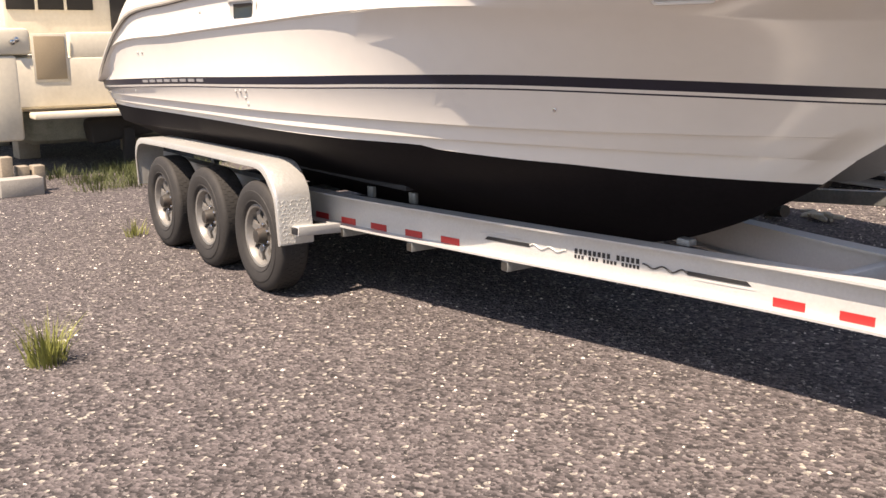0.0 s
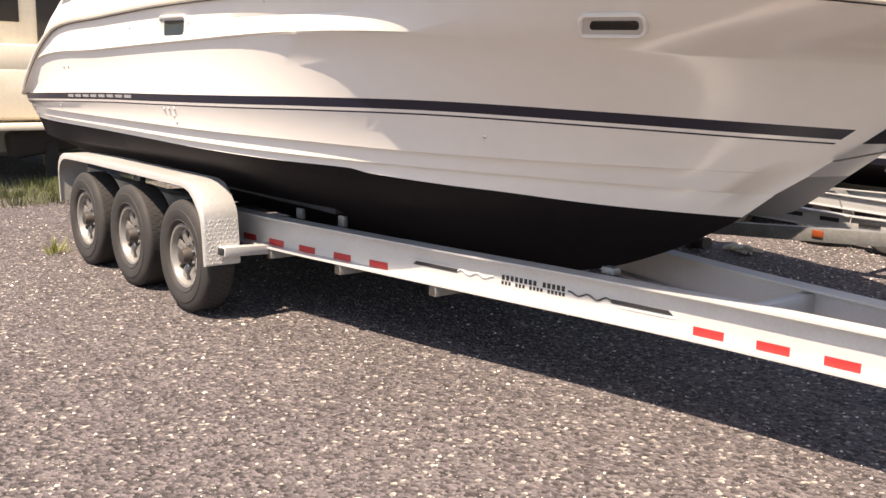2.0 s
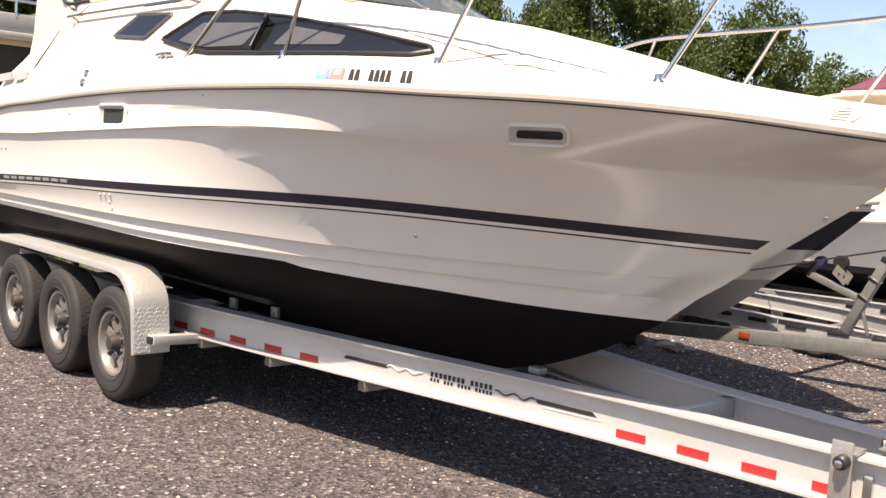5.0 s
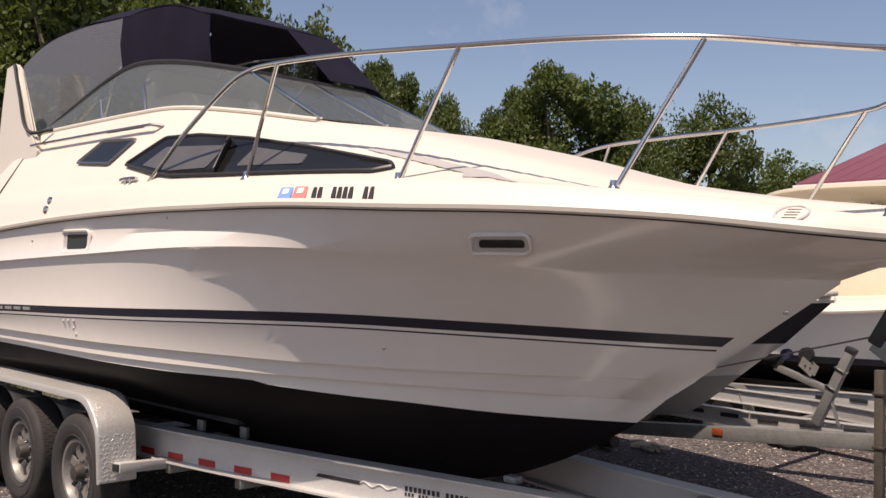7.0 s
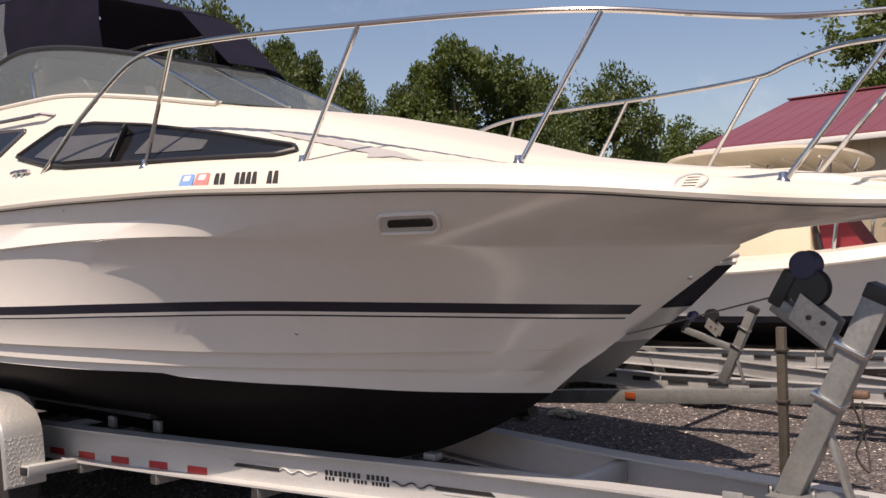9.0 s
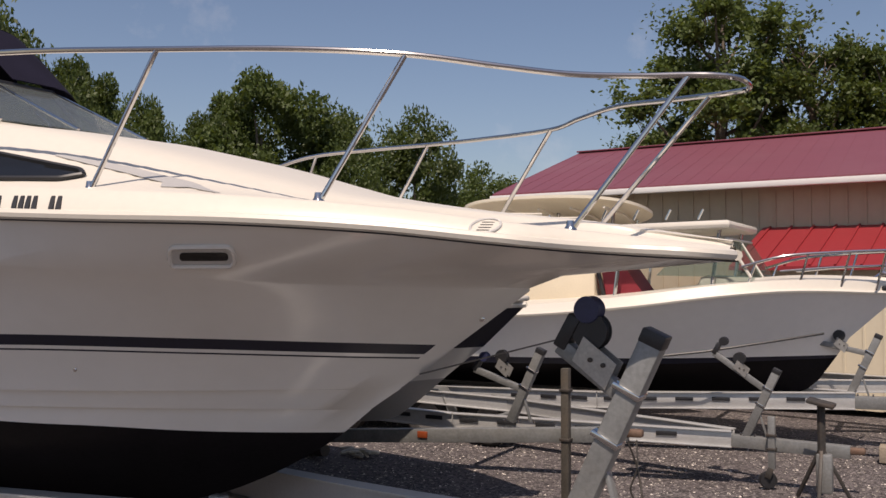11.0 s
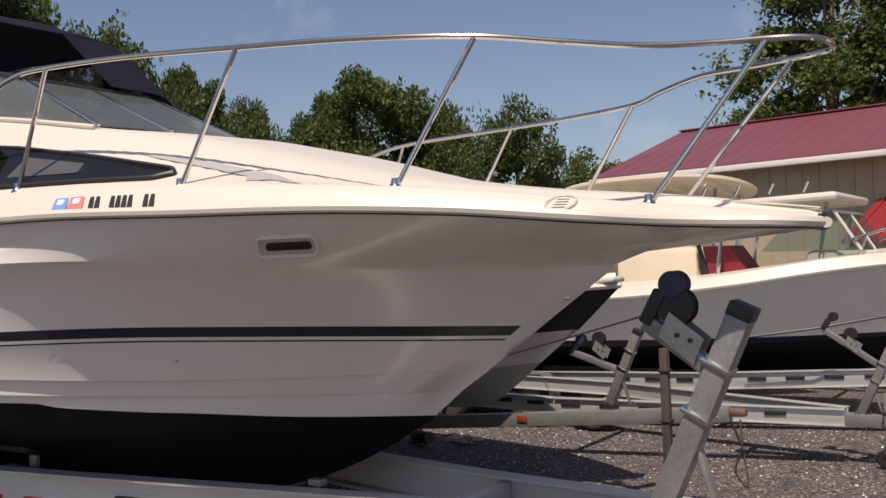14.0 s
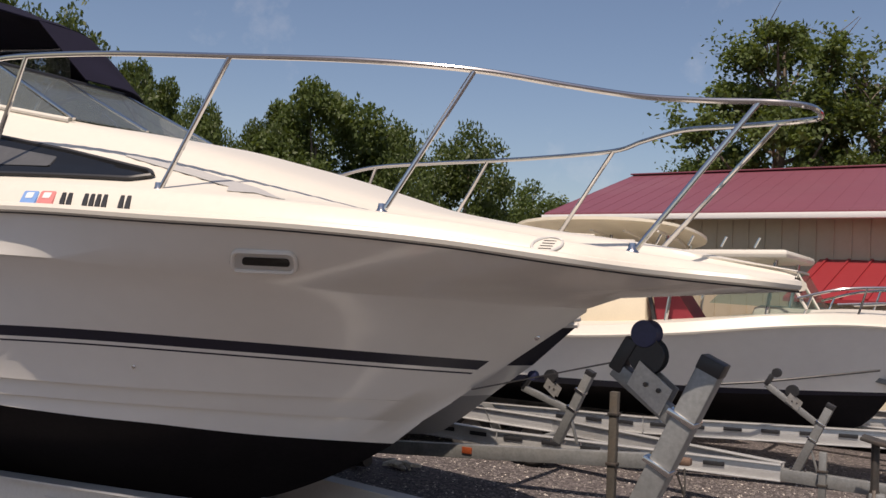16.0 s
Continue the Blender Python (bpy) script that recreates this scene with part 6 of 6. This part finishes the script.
    for x, y, z in ((4.25, 6.74, 1.84), (4.7, 6.86, 1.92), (5.05, 7.02, 1.94), (5.35, 7.16, 1.95)):
        for s in (1, -1):
            bm = bmesh.new()
            tube(bm, [(x - 0.10, cl - s * (cl - y - 0.03), 1.58), (x, cl - s * (cl - y), z)], 0.011, 8)
            part("stanchion", bm, STEEL, r)
    bm = bmesh.new()
    box(bm, 0.42, 0.26, 0.05, pose(5.5, cl, 1.60), 0.02)
    part("anchor_platform", bm, BLACKTRIM, b, "dark anchor platform")
    bm = bmesh.new()
    tube(bm, [(5.2, cl, 1.66), (5.3, cl, 1.74), (5.42, cl, 1.70)], 0.03, 8)
    part("windlass", bm, STEEL, b, "chrome windlass")
    bm = bmesh.new()
    lathe(bm, [(0.055, 0), (0.055, -0.012), (0.02, -0.015)], 18, Matrix.Translation((4.78, 7.02, 1.60)) @ pose(0, 0, 0, 0, 0, 30))
    part("porthole", bm, SMOKED, b, "small oval porthole")


make_console_boat()


def make_ttop_boat():
    cl = 9.0
    b = thing("t_top_boat", "white fishing boat with a cream oval T-top", "boat", at=(1, cl, 0.5))
    simple_hull(b, cl, -3.6, [([(-3.6, 0.5), (1.8, 0.5), (2.8, 0.9)], 0.0, 2.8, 2), ([(-3.6, 0.8), (2.8, 0.9)], 0.9, 2.8, 2.2), ([(-3.6, 1.2), (1.0, 1.3), (3.3, 1.5)], 1.1, 3.3, 3)],
                [("hull_bottom", 0, 1, BOTTOM, "dark bottom"), ("hull_side", 1, 2, GELCOAT, "white hull side")])
    bm = bmesh.new()
    vs = []
    for k, (f, z) in enumerate(((0.93, 2.50), (0.96, 2.485), (1.0, 2.49), (1.0, 2.525), (0.94, 2.535), (0.3, 2.56))):
        vs.append([bm.verts.new((1.38 + 1.21 * f * math.copysign(abs(math.cos(a / 40 * math.tau)) ** 0.75, math.cos(a / 40 * math.tau)), cl + 0.85 * f * math.copysign(abs(math.sin(a / 40 * math.tau)) ** 0.75, math.sin(a / 40 * math.tau)), z + 0.03 - 0.14 * f * math.sin(a / 40 * math.tau))) for a in range(40)])
    for A, B in zip(vs, vs[1:]):
        for k in range(40):
            bm.faces.new((A[k], A[(k + 1) % 40], B[(k + 1) % 40], B[k]))
    bm.faces.new(vs[0])
    bm.faces.new(vs[-1])
    t = part("t_top", bm, material("cream_fibreglass", (0.70, 0.64, 0.52), 0.45), b, "cream oval T-top")
    for x in (1.0, 1.5, 2.2):
        for y in (8.5, 9.5):
            bm = bmesh.new()
            tube(bm, [(x, y + (0.1 if y < cl else -0.1), 1.4), (x + 0.1, y, 2.5)], 0.022, 8)
            part("leg", bm, STEEL, t)
    for k in range(5):   # frame tubes under the top
        bm = bmesh.new()
        x = 0.55 + 0.42 * k
        tube(bm, [(x, 8.35, 2.54), (x + 0.06, cl, 2.48), (x, 9.6, 2.40)], 0.016, 8)
        part("frame_tube", bm, DECKWHITE, t)
    for x0, x1, y, z in ((0.5, 2.0, 8.22, 2.44), (0.9, 2.2, 8.18, 2.38), (0.7, 1.5, 8.2, 2.50)):
        bm = bmesh.new()
        tube(bm, [(x0, y, z), (x1, y, z - 0.03)], 0.014, 8)
        part("folded_pole", bm, DECKWHITE, b, "white outrigger pole")
    bm = bmesh.new()
    box(bm, 0.7, 0.8, 0.9, pose(1.6, cl, 1.75), 0.08)
    part("console", bm, DECKWHITE, b, "white console")
    for k in range(6):
        bm = bmesh.new()
        tube(bm, [(0.7 + k * 0.18, 8.3, 2.22), (0.66 + k * 0.18, 8.3, 2.46)], 0.02, 8)
        part("rod_holder", bm, STEEL, b)
    bm = bmesh.new()
    tube(bm, [(0.55, 8.28, 2.34), (1.9, 8.28, 2.34)], 0.02, 8)
    part("rod_rack", bm, STEEL, b)


make_ttop_boat()

# ---- the old cabin boat astern and what stands round it ----
OLDWHITE = material("chalky_cream_paint", (0.66, 0.60, 0.48), 0.6, grain=0.08, size=2, fine=20, dirt=0.4, dirt_color=(0.42, 0.35, 0.25))
TANPANEL = material("tan_panel", (0.36, 0.28, 0.18), 0.6, grain=0.08, size=3)
# Near-black stands in for the unlit cabin; the clutter under the stern shares it.
DARKIN = material("dark_interior", (0.02, 0.018, 0.016), 0.8, grain=0.2)
GREYRAIL = material("grey_paint", (0.34, 0.33, 0.32), 0.6, grain=0.1)


def make_old_boat():
    b = thing("old_cabin_boat", "weathered cream cabin boat with dark doorway on blocks", "boat", at=(-8, 1.2, 0))
    def blk(name, x0, x1, y0, y1, z0, z1, mat, label="", bev=0.03, par=None):
        bm = bmesh.new()
        box(bm, x1 - x0, y1 - y0, z1 - z0, pose((x0 + x1) / 2, (y0 + y1) / 2, (z0 + z1) / 2), bev)
        return part(name, bm, mat, par or b, label)
    blk("hull", -13.5, -7.02, -0.35, 3.1, 0.80, 1.50, OLDWHITE, "chalky cream hull", 0.12)
    blk("hull_bottom", -13.2, -7.35, 0.1, 2.7, 0.34, 0.84, material("grey_green_bottom", (0.22, 0.23, 0.19), 0.9, grain=0.3, dirt=0.7, dirt_color=(0.07, 0.08, 0.05)), "grimy grey-green bottom", 0.2)
    t = blk("transom", -7.08, -6.98, -0.05, 3.0, 0.86, 1.46, OLDWHITE, "cream transom", 0.02)
    blk("ledge", -7.0, -6.7, 0.17, 2.9, 0.72, 0.80, OLDWHITE, "white swim ledge", 0.02)
    blk("bulwark", -7.25, -7.0, 0.74, 2.8, 1.44, 1.78, OLDWHITE, "cream bulwark", 0.04)
    c = blk("corner_locker", -7.5, -6.96, -0.42, 0.27, 1.50, 1.83, OLDWHITE, "cream corner locker", 0.06)
    blk("corner_column", -7.3, -6.97, -0.42, 0.10, 0.45, 1.5, OLDWHITE, "cream quarter moulding", 0.05)
    for y in (0.05, 0.1):
        bm = bmesh.new()
        lathe(bm, [(0.04, 0), (0.03, 0.03), (0.01, 0.035)], 12, Matrix.Translation((-6.96, y, 1.66 + 0.6 * (y - 0.05))) @ pose(0, 0, 0, 0, 0, -90))
        part("stern_light", bm, STEEL, c)
    d = blk("door", -7.0, -6.972, 0.27, 0.70, 1.17, 1.76, OLDWHITE, "cream door frame", 0.01)
    blk("door_panel", -6.974, -6.964, 0.30, 0.67, 1.20, 1.73, TANPANEL, "tan door panel", 0.006, d)
    cab = blk("cabin", -12.5, -9.05, 0.4, 3.0, 1.5, 3.05, OLDWHITE, "cream cabin", 0.08)
    w = blk("aft_window", -9.06, -9.02, 0.45, 1.65, 2.12, 2.75, DARKIN, "dark aft window", 0.01)
    for y in (0.85, 1.25):
        blk("mullion", -9.03, -9.0, y - 0.02, y + 0.02, 2.1, 2.77, OLDWHITE, "", 0.004, w)
    # Doorway is a solid slab; the unlit cabin is put into its colour.
    do = blk("doorway", -9.06, -9.01, 1.90, 2.66, 1.55, 2.95, DARKIN, "near-black slab for the unlit doorway", 0.01)
    blk("lintel", -9.03, -8.96, 1.84, 2.72, 2.95, 3.03, TANPANEL, "", 0.01, do)
    blk("jamb", -9.03, -8.97, 2.66, 2.76, 1.55, 2.96, TANPANEL, "brown door jamb", 0.01, do)
    blk("roof", -12.8, -8.85, 0.2, 3.2, 3.03, 3.14, GREYRAIL, "grey cabin roof", 0.04)
    f = blk("upper_coaming", -12.0, -8.95, 0.3, 3.15, 3.14, 3.42, GREYRAIL, "grey upper coaming", 0.04)
    bm = bmesh.new()
    tube(bm, [(-12.0, 0.25, 3.62), (-8.98, 0.25, 3.64), (-8.95, 3.1, 3.60), (-12, 3.1, 3.6)], 0.025, 8)
    part("upper_rail", bm, STEEL, f, "metal upper rail")
    for y in (0.25, 0.95, 1.65, 2.35, 3.05):
        bm = bmesh.new()
        tube(bm, [(-8.96, y, 3.36), (-8.96, y, 3.62)], 0.018, 8)
        part("rail_post", bm, STEEL, f)
    for x, y in ((-9.4, 0.6), (-9.4, 2.2), (-11.5, 0.6), (-11.5, 2.2)):
        blk("keel_block", x - 0.2, x + 0.2, y - 0.15, y + 0.15, -0.02, 0.36, WOOD, "timber keel block", 0.01)
    # added dark block stands in for the clutter under the stern
    bm = bmesh.new()
    box(bm, 0.35, 0.9, 0.34, pose(-7.2, 1.35, 0.56, 8, 0, 0), 0.08)
    box(bm, 0.14, 0.16, 0.5, pose(-7.05, 1.4, 0.3), 0.04)
    part("outdrive", bm, DARKIN, b, "grimy dark clutter under the stern")


make_old_boat()


def make_left_clutter():
    for x, y, h in ((-5.7, -0.42, 0.42), (-5.75, -0.24, 0.30), (-5.72, -0.08, 0.30)):
        bm = bmesh.new()
        box(bm, 0.14, 0.13, h, pose(x, y, h / 2 - 0.015, 0, 2, 8), 0.008)
        tagged(part("timber_post", bm, WOOD), "short weathered timber post on the gravel", "post", "timber posts")
    bm = bmesh.new()
    box(bm, 0.25, 0.46, 0.20, pose(-5.5, -0.33, 0.085, 0, 0, 4), 0.012)
    tagged(part("concrete_block", bm, material("concrete", (0.33, 0.31, 0.28), 0.9, grain=0.15, bump=0.003)), "pale rough concrete block on the ground", "block")


make_left_clutter()

# ---- grass ----
RANK = material("rank_grass", (0.085, 0.10, 0.032), 0.7, grain=0.3, size=9, random_tone=0.1)
GRASS = material("grass_blades", (0.21, 0.22, 0.055), 0.6, grain=0.3, size=9, random_tone=0.1)


def grass_tuft(rng, n, spread, height):
    V, F = [], []
    for i in range(n):
        a, r = rng.uniform(0, math.tau), spread * rng.random() ** 0.8
        p = Vector((r * math.cos(a), r * math.sin(a), -0.02))
        lean = Vector((math.cos(a), math.sin(a), 0)) * rng.uniform(0.1, 0.75) + Vector((rng.gauss(0, 0.2), rng.gauss(0, 0.2), 0))
        h = height * rng.uniform(0.4, 1.1)
        w = Vector((-math.sin(a + 0.5), math.cos(a + 0.5), 0)) * rng.uniform(0.002, 0.005)
        k = len(V)
        mid, tip = p + lean * h * 0.35 + Vector((0, 0, h * 0.6)), p + lean * h * 0.9 + Vector((0, 0, h))
        V += [p - w, p + w, mid + w * 0.8, mid - w * 0.8, tip]
        F += [(k, k + 1, k + 2, k + 3), (k + 3, k + 2, k + 4)]
    me = bpy.data.meshes.new("grass_tuft")
    me.from_pydata(V, [], F)
    me.materials.append(GRASS)
    return me


tuft = new("grass_tuft", grass_tuft(RNG, 170, 0.10, 0.26))
tuft.location = (0.68, -1.52, 0)
tagged(tuft, "bright green grass tuft growing in the gravel", "grass", kind="stuff")
me = grass_tuft(RNG, 150, 0.30, 0.17)
me.materials[0] = RANK
for k in range(16):
    o = new("grass_tuft", me)
    o.location = (RNG.uniform(-6.6, -5.2) - 0.6 * (k % 2), 0.35 + 2.0 * RNG.random(), 0)
    o.rotation_euler = (0, 0, RNG.uniform(0, 6))
    tagged(o, "rank grass growing round the old boat", "grass", "rank grass", kind="stuff")
o = new("grass_tuft", grass_tuft(RNG, 60, 0.10, 0.14))
o.location = (-2.4, -0.05, 0)
tagged(o, "small grass tuft beside the trailer wheel", "grass", kind="stuff")

# ---- loose stones and litter on the lot ----
def pebbles(name, n, mat, label, smin, smax, area, seed):
    r = np.random.RandomState(seed)
    x = r.uniform(area[0], area[1], n)
    y = r.uniform(area[2], area[3], n)
    size = smin + (smax - smin) * r.rand(n) ** 2.5
    base = np.array([(1, 0, 0), (0.2, 0.9, 0), (-0.9, 0.2, 0), (-0.1, -1, 0), (0.1, 0.1, 0.62)])
    V = np.zeros((n, 5, 3))
    ang = r.uniform(0, 6.28, n)
    for k in range(5):
        jit = 0.6 + 0.8 * r.rand(n)
        bx, by, bz = base[k]
        V[:, k, 0] = x + size * jit * (bx * np.cos(ang) - by * np.sin(ang))
        V[:, k, 1] = y + size * jit * (bx * np.sin(ang) + by * np.cos(ang))
        V[:, k, 2] = size * jit * bz
    g = np.array([0.03 * noise.noise((a * 0.35, b * 0.35, 2.0)) for a, b in zip(x, y)]) - 0.015
    V[:, :, 2] += g[:, None] - 0.001
    F = []
    for i in range(n):
        k = 5 * i
        F += [(k, k + 1, k + 4), (k + 1, k + 2, k + 4), (k + 2, k + 3, k + 4), (k + 3, k, k + 4)]
    me = bpy.data.meshes.new(name)
    me.from_pydata(V.reshape(-1, 3).tolist(), [], F)
    me.materials.append(mat)
    tagged(new(name, me), label, "stones", kind="stuff")


STONE_D = material("dark_stone", (0.075, 0.066, 0.066), 0.9, grain=0.3, size=30)
STONE_M = material("grey_stone", (0.16, 0.142, 0.138), 0.9, grain=0.3, size=30)
STONE_L = material("shell_bits", (0.62, 0.56, 0.50), 0.8, grain=0.2, size=30)
pebbles("dark_gravel", 34000, STONE_D, "loose dark crushed asphalt crumbs", 0.004, 0.013, (-3.5, 5.6, -2.4, 1.6), 1)
pebbles("grey_gravel", 30000, STONE_M, "loose grey stone crumbs", 0.004, 0.014, (-3.5, 5.6, -2.4, 1.6), 2)
pebbles("shell_gravel", 7500, STONE_L, "pale broken shell bits", 0.003, 0.014, (-4.5, 6.5, -2.4, 8.0), 3)
pebbles("far_gravel", 26000, STONE_M, "loose grey stone crumbs", 0.006, 0.018, (-1.0, 7.0, 1.6, 8.5), 4)
pebbles("far_shell_gravel", 2500, STONE_L, "pale broken shell bits", 0.004, 0.016, (0.0, 8.0, 2.2, 9.0), 5)
B = bmesh.new()
for k in range(5):
    tube(B, smooth_path([(0.62 + 0.06 * k + 0.25 * RNG.random(), 5.0 + 0.25 * RNG.random(), 0.02 + 0.05 * RNG.random()) for _ in range(5)], 5), 0.014, 6)
tagged(part("rope", B, material("dirty_rope", (0.55, 0.50, 0.42), 0.9, grain=0.2)), "heap of dirty white rope on the ground", "rope")
# a short dark log lies beside the rope
B = bmesh.new()
tube(B, smooth_path([(0.36, 5.05, 0.07), (0.52, 4.86, 0.075), (0.70, 4.80, 0.09)], 6), [0.07 - 0.001 * k for k in range(13)], 10)
tagged(part("log", B, DARKSTEEL), "short dark brown log lying on the gravel", "log")
